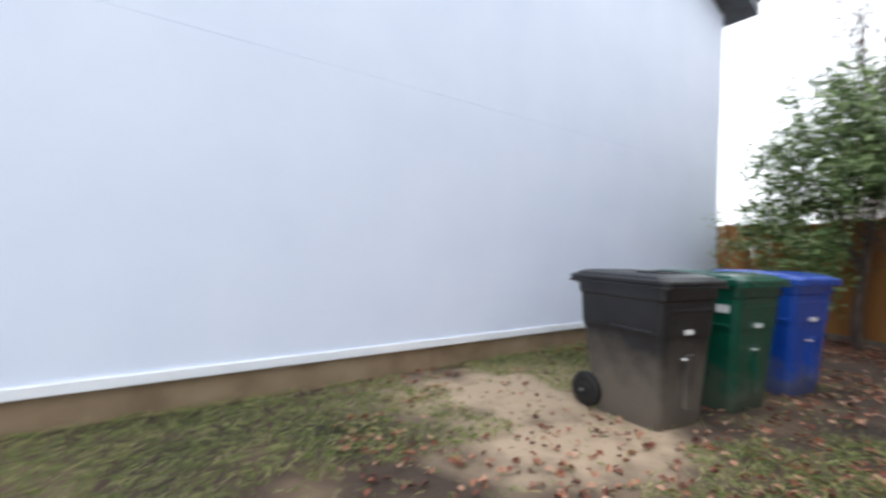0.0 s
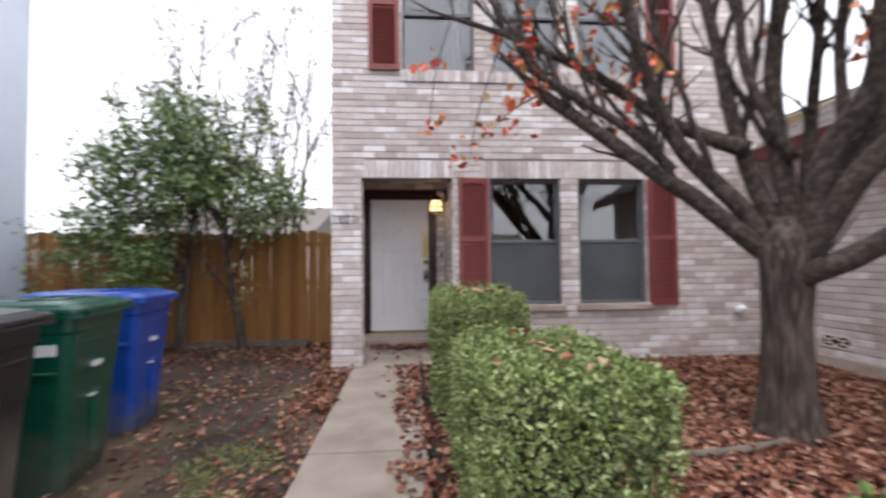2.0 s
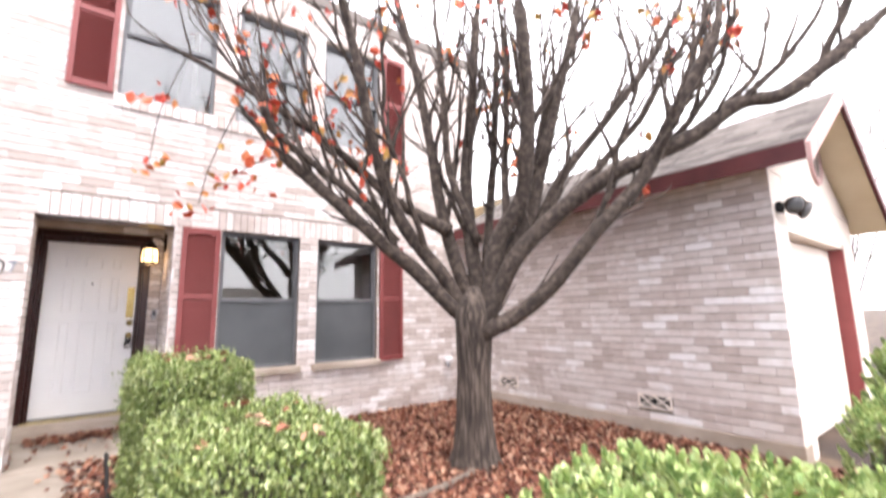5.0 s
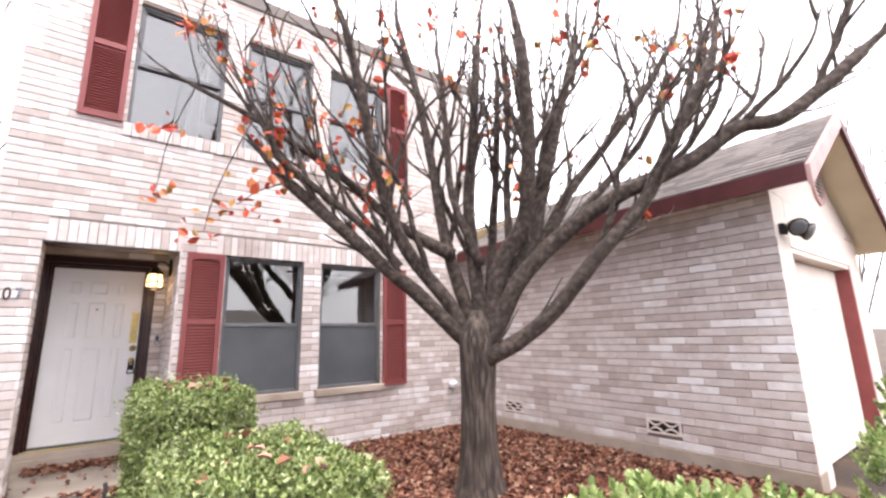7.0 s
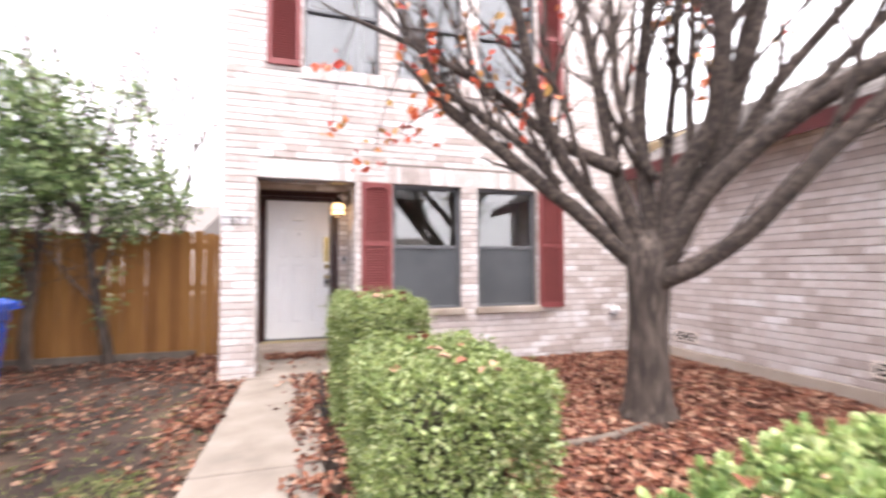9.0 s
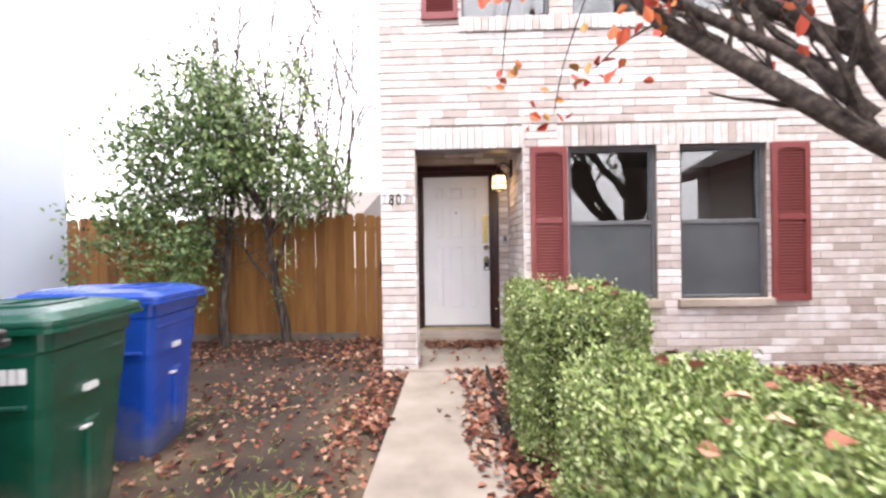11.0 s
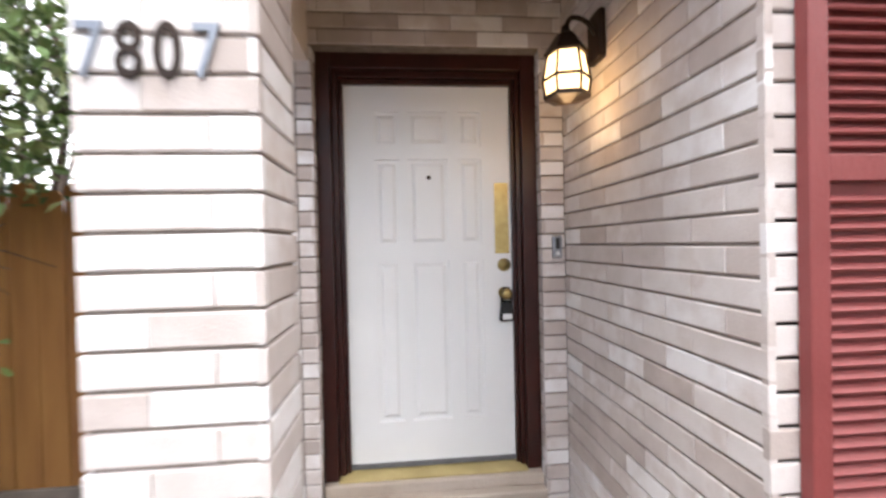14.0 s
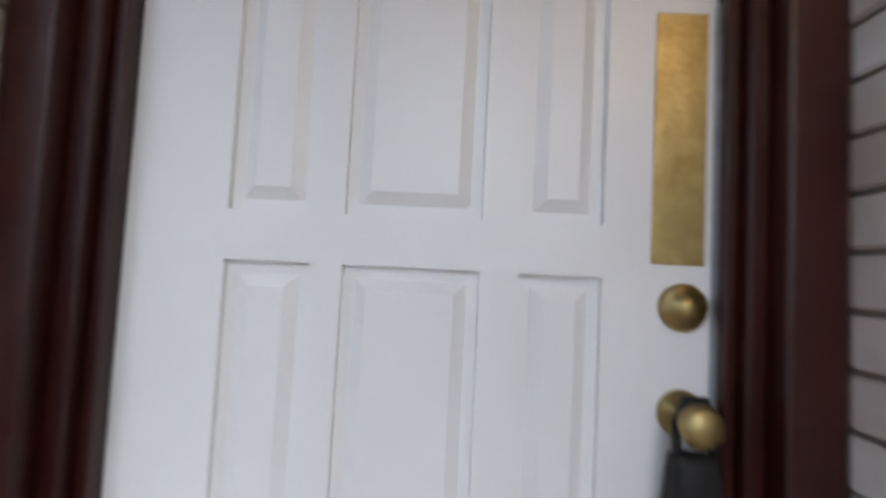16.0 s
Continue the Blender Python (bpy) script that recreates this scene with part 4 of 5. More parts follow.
limb([(-2.39, -3.29, 1.94), (-2.26, -3.07, 2.63), (-2.21, -3.06, 3.29), (-2.15, -3.02, 4.18)], 0.034, 0.014)
limb([(-2.57, -3.52, 1.93), (-2.5, -3.57, 2.65), (-2.48, -3.66, 3.35), (-2.49, -3.63, 4.24)], 0.034, 0.014)
limb([(-3.1, -3.63, 2.15), (-3.32, -3.98, 2.6), (-3.54, -4.25, 2.98), (-3.67, -4.49, 3.4), (-3.82, -4.74, 3.82)], 0.032, 0.012)
limb([(-3.67, -3.96, 2.44), (-3.74, -4.36, 2.88), (-3.87, -4.68, 3.36), (-3.97, -4.94, 3.82)], 0.034, 0.014)
for pts_ in ([(-1.42, -1.42, 3.32), (-1.40, -1.30, 3.0), (-1.24, -1.18, 2.6), (-1.12, -1.13, 2.27)], [(-1.70, -1.66, 2.66), (-1.6, -1.45, 2.56), (-1.45, -1.32, 2.46)], [(-1.2, -0.95, 3.58), (-1.1, -0.8, 3.1), (-1.0, -0.75, 2.62)]):
    tube(smooth_path(pts_), list(np.linspace(0.008, 0.003, 5 * (len(pts_) - 1) + 1)), 5, twig_mesh, False)
tagged(part("twig_growth", twig_mesh, M_LIMB, tree), kind="stuff")


# ---- leaves ----
def leaf_mesh(name, pts, dirs, normals, size, wide, material, fold=0.25, rng=None):
    """Many folded leaves: base points, directions and facings as arrays."""
    n = len(pts)
    d = dirs / np.linalg.norm(dirs, axis=1, keepdims=True)
    s = np.cross(d, normals)
    s /= np.maximum(np.linalg.norm(s, axis=1, keepdims=True), 1e-6)
    u = np.cross(s, d)
    size = size.reshape(-1, 1)
    v = np.empty((n, 6, 3))
    v[:, 0] = pts
    v[:, 1] = pts + d * size * 0.45 + s * size * wide + u * size * fold * 0.5
    v[:, 2] = pts + d * size * 0.85 + s * size * wide * 0.62 + u * size * fold * 0.2
    v[:, 3] = pts + d * size - u * size * fold * 0.25
    v[:, 4] = pts + d * size * 0.85 - s * size * wide * 0.62 + u * size * fold * 0.2
    v[:, 5] = pts + d * size * 0.45 - s * size * wide + u * size * fold * 0.5
    k = np.arange(n).reshape(-1, 1) * 6
    faces = np.concatenate([k + [0, 1, 2, 3], k + [0, 3, 4, 5]]).tolist()
    return quads(name, v.reshape(-1, 3).tolist(), faces, material)


def leaf_part(name, parent, *args, label="", **kw):
    o = new(name, leaf_mesh(name, *args, **kw))
    o.parent = parent
    o.matrix_parent_inverse = parent.matrix_basis.inverted()
    return tagged(o, label)


rng = np.random.default_rng(7)


def rand_dirs(n, up=0.0):
    d = rng.normal(size=(n, 3))
    d[:, 2] += up
    return d / np.linalg.norm(d, axis=1, keepdims=True)


red = [p for p in twig_ends if p[0].z > 1.95]
rt.shuffle(red)
rp = []
for a, b in red:
    near = 0.9 if a.y > -2.4 else 0.28
    if math.hypot(a.x + 2.4, a.y + 3.15) < 0.55 and a.z < 2.9:
        continue
    if rt.random() < 0.30 * near:
        for _ in range(rt.randint(2, 6)):
            rp.append(a.lerp(b, rt.random() * 0.7) + Vector((rt.uniform(-0.06, 0.06), rt.uniform(-0.06, 0.06), rt.uniform(-0.07, 0.03))))
# the long drooping spray that hangs out towards the door
for c, k in (((-1.12, -1.13, 2.27), 9), ((-1.5, -1.35, 2.48), 16), ((-1.85, -1.5, 2.62), 14), ((-1.0, -0.75, 2.62), 7), ((-1.3, -0.8, 3.1), 12), ((-1.7, -1.5, 3.05), 14)):
    for _ in range(k):
        rp.append(Vector(c) + Vector((rt.gauss(0, 0.10), rt.gauss(0, 0.12), rt.gauss(0, 0.07))))
rp = np.array([tuple(p) for p in rp])
leaf_part("red_leaves", tree, rp, rand_dirs(len(rp), -1.0), rand_dirs(len(rp)), rng.uniform(0.065, 0.115, len(rp)), 0.36, M_REDLEAF, label="scattered orange and red leaves")


# ---- clipped hedges ----
def hedge(x0, x1, y0, y1, h, count, size, seed):
    g = np.random.default_rng(seed)
    t = thing("hedge", "clipped box-shaped green hedge with small leaves", "hedge", ((x0 + x1) / 2, (y0 + y1) / 2, -0.03), "clipped hedges")
    # solid dark block stands in for the shade between the stems
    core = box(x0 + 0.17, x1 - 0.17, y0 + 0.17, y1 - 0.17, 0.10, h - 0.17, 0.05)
    part("shade_core", core, M_SHADE_CORE, t)
    areas = np.array([(x1 - x0) * (y1 - y0) * 1.3, (x1 - x0) * h, (x1 - x0) * h, (y1 - y0) * h, (y1 - y0) * h])
    side = g.choice(5, size=count, p=areas / areas.sum())
    u, v = g.random(count), g.random(count)
    pts, nrm = np.empty((count, 3)), np.zeros((count, 3))
    X, Y, Z = x0 + (x1 - x0) * u, y0 + (y1 - y0) * v, 0.04 + (h - 0.04) * v
    Yu = y0 + (y1 - y0) * u
    for k, (px, py, pz, n) in enumerate(((X, Y, np.full(count, h), (0, 0, 1)), (X, np.full(count, y0), Z, (0, -1, 0)), (X, np.full(count, y1), Z, (0, 1, 0)), (np.full(count, x0), Yu, Z, (-1, 0, 0)), (np.full(count, x1), Yu, Z, (1, 0, 0)))):
        m = side == k
        pts[m] = np.stack([px, py, pz], 1)[m]
        nrm[m] = n
    # uneven faces, hollows and rounded shoulders
    c = np.array([(x0 + x1) / 2, (y0 + y1) / 2, h * 0.45])
    wob = np.array([noise.noise(Vector(p * 4.5)) * 0.068 + noise.noise(Vector(p * 13.0)) * 0.042 for p in pts])
    d = pts - c
    half = np.array([(x1 - x0) / 2, (y1 - y0) / 2, h * 0.55])
    q = np.abs(d) / half
    corner = np.clip(np.sort(q, axis=1)[:, 1] - 0.82, 0, 1)
    depth = -np.abs(g.normal(0, 0.035, count)) - (g.random(count) < 0.22) * g.uniform(0.03, 0.14, count) + wob - corner * 0.22
    depth += (g.random(count) < 0.03) * g.uniform(0.02, 0.06, count)
    pts += nrm * depth.reshape(-1, 1)
    hollow = np.array([noise.noise(Vector(p) * 3.1 + Vector((7, 1, 3))) for p in pts])
    keep = (hollow < 0.27) | (g.random(count) < 0.22)
    pts, nrm = pts[keep], nrm[keep]
    n = len(pts)
    dirs = nrm * 0.7 + g.normal(size=(n, 3)) * 0.8
    dirs[:, 2] += 0.35
    leaf_part("foliage", t, pts, dirs, nrm + g.normal(size=(n, 3)) * 0.7, g.uniform(0.7, 1.25, n) * size, 0.30, M_HEDGE, label="dense small green leaves")
    for k in range(7):
        xx, yy = g.uniform(x0 + 0.2, x1 - 0.2), g.uniform(y0 + 0.2, y1 - 0.2)
        part("stem", tube([(xx, yy, -0.05), (xx + 0.02, yy, h * 0.5)], [0.018, 0.012], 6), M_BARK, t)
    return t


hedge(-3.78, -2.58, -1.53, -0.78, 0.80, 42000, 0.024, 1)
hedge(-2.08, -1.10, -1.43, -0.74, 0.985, 34000, 0.025, 2)


# ---- broad-leaved low shrubs ----
def shrub(cx, cy, rx, ry, h, rosettes, seed, label, leaf=0.05, tall=False):
    g = np.random.default_rng(seed)
    t = thing("shrub", label, "shrub", (cx, cy, -0.03), "low shrubs")
    # solid dark dome, its colour standing in for shade behind the leaves
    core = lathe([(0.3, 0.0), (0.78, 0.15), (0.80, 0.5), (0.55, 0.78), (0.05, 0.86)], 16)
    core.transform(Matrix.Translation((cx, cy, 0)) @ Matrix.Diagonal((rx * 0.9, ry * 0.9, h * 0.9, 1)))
    part("shade_core", core, M_SHADE_CORE, t, "", True)
    P, Dn, Nn, S = [], [], [], []
    for _ in range(rosettes):
        a, r = g.uniform(0, 2 * math.pi), math.sqrt(g.random())
        k = (1 - r ** 4) ** 0.5
        top = g.random() < 0.8
        zz = h * (0.55 + 0.45 * k) if top else h * g.uniform(0.15, 0.6)
        rr = r if top else 0.97
        c = Vector((cx + rx * rr * math.cos(a), cy + ry * rr * math.sin(a), zz))
        c.z += 0.10 * noise.noise(c * 3.0) + g.uniform(-0.12, 0.09)
        ax = Vector((0.5 * rr * math.cos(a), 0.5 * rr * math.sin(a), 1)).normalized()
        b = g.uniform(0, 6.28)
        for j in range(11):
            b += 2.4
            el = 0.35 + 0.10 * j
            o = Vector((math.cos(b), math.sin(b), 0))
            d = (o * math.cos(el) + ax * (math.sin(el) + 0.25)).normalized()
            P.append(c - ax * (0.07 - 0.007 * j))
            Dn.append(d)
            Nn.append((ax - o * 0.3).normalized())
            S.append(leaf * g.uniform(0.75, 1.2))
    leaf_part("foliage", t, np.array(P), np.array(Dn), np.array(Nn), np.array(S), 0.34, M_BUSH, label="glossy rounded yellow-green leaves")
    return t


shrub(-4.50, -2.35, 0.62, 1.05, 0.50, 1050, 3, "low broad-leaved evergreen shrub with fresh green tips", 0.055)
shrub(-5.1, -3.35, 0.6, 0.7, 0.42, 480, 13, "low broad-leaved evergreen shrub with fresh green tips", 0.046)
shrub(-4.98, -4.85, 0.34, 0.32, 0.95, 320, 4, "upright green shrub by the garage corner", 0.04)
shrub(-5.0, -4.35, 0.42, 0.4, 0.64, 320, 5, "low green shrub beside the garage footing", 0.04)

# ---- privet by the fence ----
privet = thing("privet_tree", "multi-stemmed evergreen privet leaning out from the fence", "tree", (1.35, 2.5, -0.03))
rv = random.Random(9)
pv_ends = []
stem_mesh, main_paths = bmesh.new(), []
for k in range(24):
    if k < 2:
        p, d, n, L = Vector(((1.40, 1.95) if k else (1.3, 2.75)) + (-0.05,)), Vector((-0.12, 0.05 if k else 0.12, 1)).normalized(), 16, 2.6
    else:
        src = main_paths[k % 2]
        p = src[rv.randint(5, 13)].copy()
        d, n, L = Vector((rv.uniform(-0.7, 0.1), rv.uniform(-0.7, 0.7), 1)).normalized(), 14, rv.uniform(1.1, 2.2)
    pts = [p.copy()]
    for i in range(n):
        d = (d + Vector((rv.uniform(-1, 1), rv.uniform(-1, 1), rv.uniform(-0.1, 0.5))) * (0.07 if k < 2 else 0.13)).normalized()
        p = p + d * (L / n)
        pts.append(p.copy())
        if i > (9 if k < 2 else 3):
            for _ in range(3):
                q = p + Vector((rv.gauss(0, 0.22), rv.gauss(0, 0.24), rv.gauss(0, 0.15)))
                pv_ends.append(q)
                tube([p, p.lerp(q, 0.5) + Vector((0, 0, 0.03)), q], [0.006, 0.004, 0.002], 4, stem_mesh, False)
    if k < 2:
        main_paths.append(pts)
    r = 0.075 if k < 2 else rv.uniform(0.014, 0.028)
    tube(pts, [r * (1 - 0.8 * i / n) for i in range(n + 1)], 8, stem_mesh, False)
tagged(part("stem_growth", stem_mesh, M_BARK, privet), kind="stuff")
P, N_ = [], []
gp = np.random.default_rng(17)
base = [tuple(q) for q in pv_ends if q.z < 3.5 and 0.75 < q.y < 4.3 and q.x < 2.1]
for k in range(190):
    base.append((gp.uniform(0.6, 1.5), gp.uniform(2.85, 4.4), gp.uniform(0.45, 2.0)))
for c0, size, count in (((1.08, 2.95, 2.65), (0.75, 1.10, 1.10), 330), ((1.15, 1.75, 2.22), (0.60, 0.85, 0.55), 150), ((1.1, 3.55, 1.6), (0.5, 0.6, 0.7), 90)):
    for k in range(count):
        v = gp.normal(size=3)
        v /= np.linalg.norm(v)
        c = np.array(c0) + v * np.array(size) * gp.uniform(0.4, 1.0) ** 0.5
        base.append(tuple(c))
base = np.array([b for b in base if not (1.9 < b[1] < 2.9 and 1.6 < b[2] < 2.02 and gp.random() < 0.8)])
base = base[np.array([noise.noise(Vector(b) * 1.7) > -0.18 and (b[2] > 1.62 or (b[1] > 2.75 and b[2] > 0.4)) for b in base])]
cl = np.repeat(base, 15, axis=0)
pts = cl + gp.normal(size=cl.shape) * [0.10, 0.10, 0.085]
leaf_part("crown", privet, pts, rand_dirs(len(pts), 0.1), rand_dirs(len(pts), 1.2), gp.uniform(0.055, 0.10, len(pts)), 0.25, M_TREELEAF, label="glossy dark green leaves with pale tips")
low = np.array([(1.35, 1.95, 0.75), (1.3, 2.05, 0.62), (1.2, 3.2, 0.75), (1.1, 3.35, 0.5), (1.25, 1.85, 1.15), (1.0, 3.6, 0.7), (1.0, 3.8, 0.45), (1.15, 3.0, 0.95), (0.95, 3.4, 0.95)])
lw = np.repeat(low, 22, axis=0) + gp.normal(size=(198, 3)) * 0.09
tagged(leaf_part("basal_growth", privet, lw, rand_dirs(198, 0.3), rand_dirs(198, 1.0), gp.uniform(0.05, 0.08, 198), 0.25, M_HEDGE, label="bright green basal shoots"), kind="stuff")


# ---- bare trees beyond the fence and the garage ----
def bare_tree(x, y, height, seed, label, stems=3, leaves=40, rad=0.03, foliage=M_REDLEAF):
    r = random.Random(seed)
    t = thing("bare_tree", label, "tree", (x, y, -0.04), "bare trees beyond")
    bm = bmesh.new()
    ends = []

    def grow(p, d, L, rad, depth):
        pts = [p]
        n = 7
        for i in range(n):
            d = (d + Vector((r.uniform(-1, 1), r.uniform(-1, 1), r.uniform(-0.2, 0.7))) * 0.14).normalized()
            p = p + d * (L / n)
            pts.append(p)
            if depth and i > 1 and r.random() < 0.75:
                grow(p, (d + Vector((r.uniform(-1, 1), r.uniform(-1, 1), r.uniform(0, 0.6))) * 0.6).normalized(), L * r.uniform(0.3, 0.5), rad * 0.5, depth - 1)
        tube(pts, [rad * (1 - 0.7 * i / n) for i in range(n + 1)], 5, bm, False)
        ends.append(pts[-1])
        ends.append(pts[4])

    for _ in range(stems):
        grow(Vector((x + r.uniform(-0.15, 0.15), y + r.uniform(-0.15, 0.15), -0.08)), Vector((r.uniform(-0.25, 0.25), r.uniform(-0.25, 0.25), 1)).normalized(), height, rad, 3)
    tagged(part("branch_growth", bm, M_BARK, t), kind="stuff")
    if leaves:
        e = np.array([tuple(r.choice(ends)) for _ in range(leaves)]) + np.array([[r.uniform(-0.1, 0.1) for _ in range(3)] for _ in range(leaves)])
        leaf_part("last_leaves", t, e, rand_dirs(leaves, -0.5), rand_dirs(leaves), np.full(leaves, 0.06), 0.3, foliage)
    return t


bare_tree(2.9, 1.75, 4.5, 31, "slender bare tree with dull last leaves behind the fence", 6, 1300, 0.036, M_DULLLEAF)
bare_tree(2.8, 2.9, 4.8, 32, "slender bare tree with dull last leaves behind the fence", 6, 1500, 0.038, M_DULLLEAF)
for k, (x, y) in enumerate(((-3.0, -13.5), (-5.0, -15.0), (-1.0, -14.5), (-6.5, -16.5))):
    bare_tree(x, y, 5.5, 40 + k, "tan leafless tree in the distance", 4, 0)


# ---- fallen leaves and grass ----
def scatter(name, label, boxes_, count, size, material, seed, z=0.0, curl=0.45, wide=0.36, dens=None, flat=0.45):
    g = np.random.default_rng(seed)
    pts = []
    tot = sum((b[1] - b[0]) * (b[3] - b[2]) * b[4] for b in boxes_)
    for x0, x1, y0, y1, w in boxes_:
        n = int(count * (x1 - x0) * (y1 - y0) * w / tot)
        q = np.stack([g.uniform(x0, x1, n), g.uniform(y0, y1, n)], 1)
        if dens:
            q = q[[dens(a, b) > g.random() for a, b in q]]
        pts.append(q)
    q = np.concatenate(pts)
    n = len(q)
    hz = np.array([ground_height(a, b) if z is None else z for a, b in q])
    p = np.stack([q[:, 0], q[:, 1], hz + g.uniform(0.004, 0.03, n)], 1)
    a = g.uniform(0, 2 * np.pi, n)
    d = np.stack([np.cos(a), np.sin(a), g.normal(0, flat * 0.6, n)], 1)
    nr = np.stack([g.normal(0, flat, n), g.normal(0, flat, n), np.ones(n)], 1)
    return tagged(new(name, leaf_mesh(name, p, d, nr, g.uniform(0.7, 1.3, n) * size, wide, material, curl)), label, "leaf litter", "", "stuff")


scatter("leaf_bed", "thick bed of fallen red-brown leaves under the tree", [(-4.6, -0.02, -5.24, -0.75, 1)], 34000, 0.053, M_LITTER, 51, -0.015)
scatter("leaf_litter", "fallen leaves scattered over the bare yard", [(-5.6, 1.6, 0.16, 3.6, 1)], 12500, 0.048, M_LITTER, 52, None, dens=lambda a, b: 0.06 + 0.75 * max(0, noise.noise(Vector((a * 0.9, b * 0.9, 5)))) + (0.55 if b < 0.55 else 0.14 if b < 1.5 else 0) + (0.5 if a > 0.6 else 0))
scatter("leaf_drift", "fallen leaves drifted along the walkway edge", [(-4.6, -0.1, -0.72, -0.40, 1.0), (-1.6, -0.1, -0.62, -0.2, 0.8)], 900, 0.058, M_LITTER, 53, 0.002, dens=lambda a, b: 0.9 if b < -0.5 else (0.75 if noise.noise(Vector((a * 1.6, b * 2.2, 2))) > -0.05 and b < -0.2 - 0.12 * abs(a + 0.8) else 0.04))
scatter("leaf_corner", "leaves caught at the foot of the pillar", [(-1.5, 0.0, 0.15, 0.5, 1.0), (0.0, 1.55, 0.45, 1.1, 0.7)], 420, 0.06, M_LITTER, 59, -0.015)
scatter("leaf_pile", "dry leaves piled against the door step", [(0.82, 1.19, -0.98, 0.02, 1.0), (0.1, 0.8, -1.0, 0.1, 0.02)], 900, 0.05, M_LITTER, 54, 0.012, dens=lambda a, b: 1 if a > 0.92 + 0.2 * (b + 0.4) ** 2 or a < 0.8 else 0.2)
scatter("leaf_scraps", "stray leaves lying on the hedges", [(-3.7, -2.7, -1.45, -0.86, 0.6)], 16, 0.06, M_LITTER, 55, 0.80)
scatter("leaf_scraps_far", "stray leaves lying on the hedges", [(-2.0, -1.2, -1.36, -0.82, 0.6)], 22, 0.06, M_LITTER, 56, 0.975)
scatter("leaf_scraps_low", "brown leaves caught on the low shrub", [(-4.95, -4.2, -2.9, -1.8, 1.0)], 18, 0.09, M_LITTER, 58, 0.50)
scatter("grass", "thin patchy winter grass", [(-9.0, -0.4, 0.25, 3.7, 1)], 60000, 0.055, M_GRASS, 57, None, 0.1, 0.05, dens=lambda a, b: 1.0 if noise.noise(Vector((a * 0.8, b * 0.8, 1))) + 0.35 * noise.noise(Vector((a * 3, b * 3, 4))) + (0.28 if b > 1.7 + 0.26 * (a + 3.7) else -0.32) > 0.08 else 0.07, flat=1.2)

# low edging: dark plastic strip by the walk and a concrete kerb by the tree
edge_strip = thing("garden_edging", "black plastic edging strip beside the walkway", "edging", (-1.2, -0.68, -0.03))
part("strip", tube([(-2.0, -0.668, -0.02), (-1.5, -0.672, 0.015), (-0.9, -0.668, 0.035), (-0.12, -0.66, 0.055)], [0.012, 0.013, 0.014, 0.017], 8), M_BLACK, edge_strip, "", True)
kerb = thing("bed_kerb", "curved low concrete edging beside the tree", "edging", (-2.8, -2.5, -0.03))
part("kerb_strip", tube(smooth_path([(-2.52, -3.05, 0.0), (-2.62, -2.7, 0.01), (-2.66, -2.3, 0.01), (-2.6, -1.8, 0.0), (-2.4, -1.2, 0.0)]), [0.03] * 21, 8), M_KERB, kerb, "", True)


# ---- houses beyond, plain and far off ----
def far_house(x, y, w, d, turn, label):
    t = thing("far_house", label, "house", (x, y, -0.05), "houses beyond", turn)
    local("wall", box(-w / 2, w / 2, -d / 2, d / 2, 0, 2.7), M_STUCCO, t)
    v = [(sx * (w / 2 + 0.4), sy * (d / 2 + 0.4), 2.65) for sx in (-1, 1) for sy in (-1, 1)] + [(-w / 2 - 0.4, 0, 4.6), (w / 2 + 0.4, 0, 4.6)]
    r = new("roof", quads("roof", v, [(0, 4, 5, 2), (1, 3, 5, 4), (0, 1, 4), (2, 5, 3), (0, 2, 3, 1)], M_SHINGLE))
    r.parent = t
    for sy in (-1, 1):
        for k in (-0.3, 0.05, 0.3):
            wd = local("window", box(w * k - 0.5, w * k + 0.5, sy * (d / 2) - 0.02, sy * (d / 2) + 0.02, 0.9, 2.1), M_GLASS, t)
    return t


far_house(21.0, 8.5, 9.0, 7.0, 80, "pale single-storey house beyond the back fence")
# two unseen houses, added to give the panes a dark skyline to reflect
far_house(-44.0, -6.0, 14.0, 8.0, 90, "unseen plain house added for the window reflections")
far_house(-44.0, 14.0, 13.0, 8.0, 90, "unseen plain house added for the window reflections")
# unseen street, added to close the yard in the reflections
struct("road", box(-19.0, -12.0, -120, 120, -0.2, -0.02), mat("asphalt", ["#35342f", "#45443f"], 3, 0.95, 0, 0.5, 80), "unseen dark asphalt strip added behind the yard for reflections", "road")

# ---- brickwork: each brick stands proud of its recessed bed joints ----
BL, BC = 0.262, 0.0794     # brick pitch and course height
rb = random.Random(77)


def brick_verts(w, h, deep, ch=0.004, ce=0.001):
    v = [(0, 0, deep), (w, 0, deep), (w, h, deep), (0, h, deep), (0, 0, ch), (w, 0, ch), (w, h, ch), (0, h, ch), (ce, ch, 0), (w - ce, ch, 0), (w - ce, h - ch, 0), (ce, h - ch, 0)]
    f = [(8, 9, 10, 11)] + [(a, b, b + 4, a + 4) for a, b in ((4, 5), (5, 6), (6, 7))] + [(7, 4, 8, 11)] + [(0, 1, 5, 4), (1, 2, 6, 5), (2, 3, 7, 6), (3, 0, 4, 7)]
    return v, f


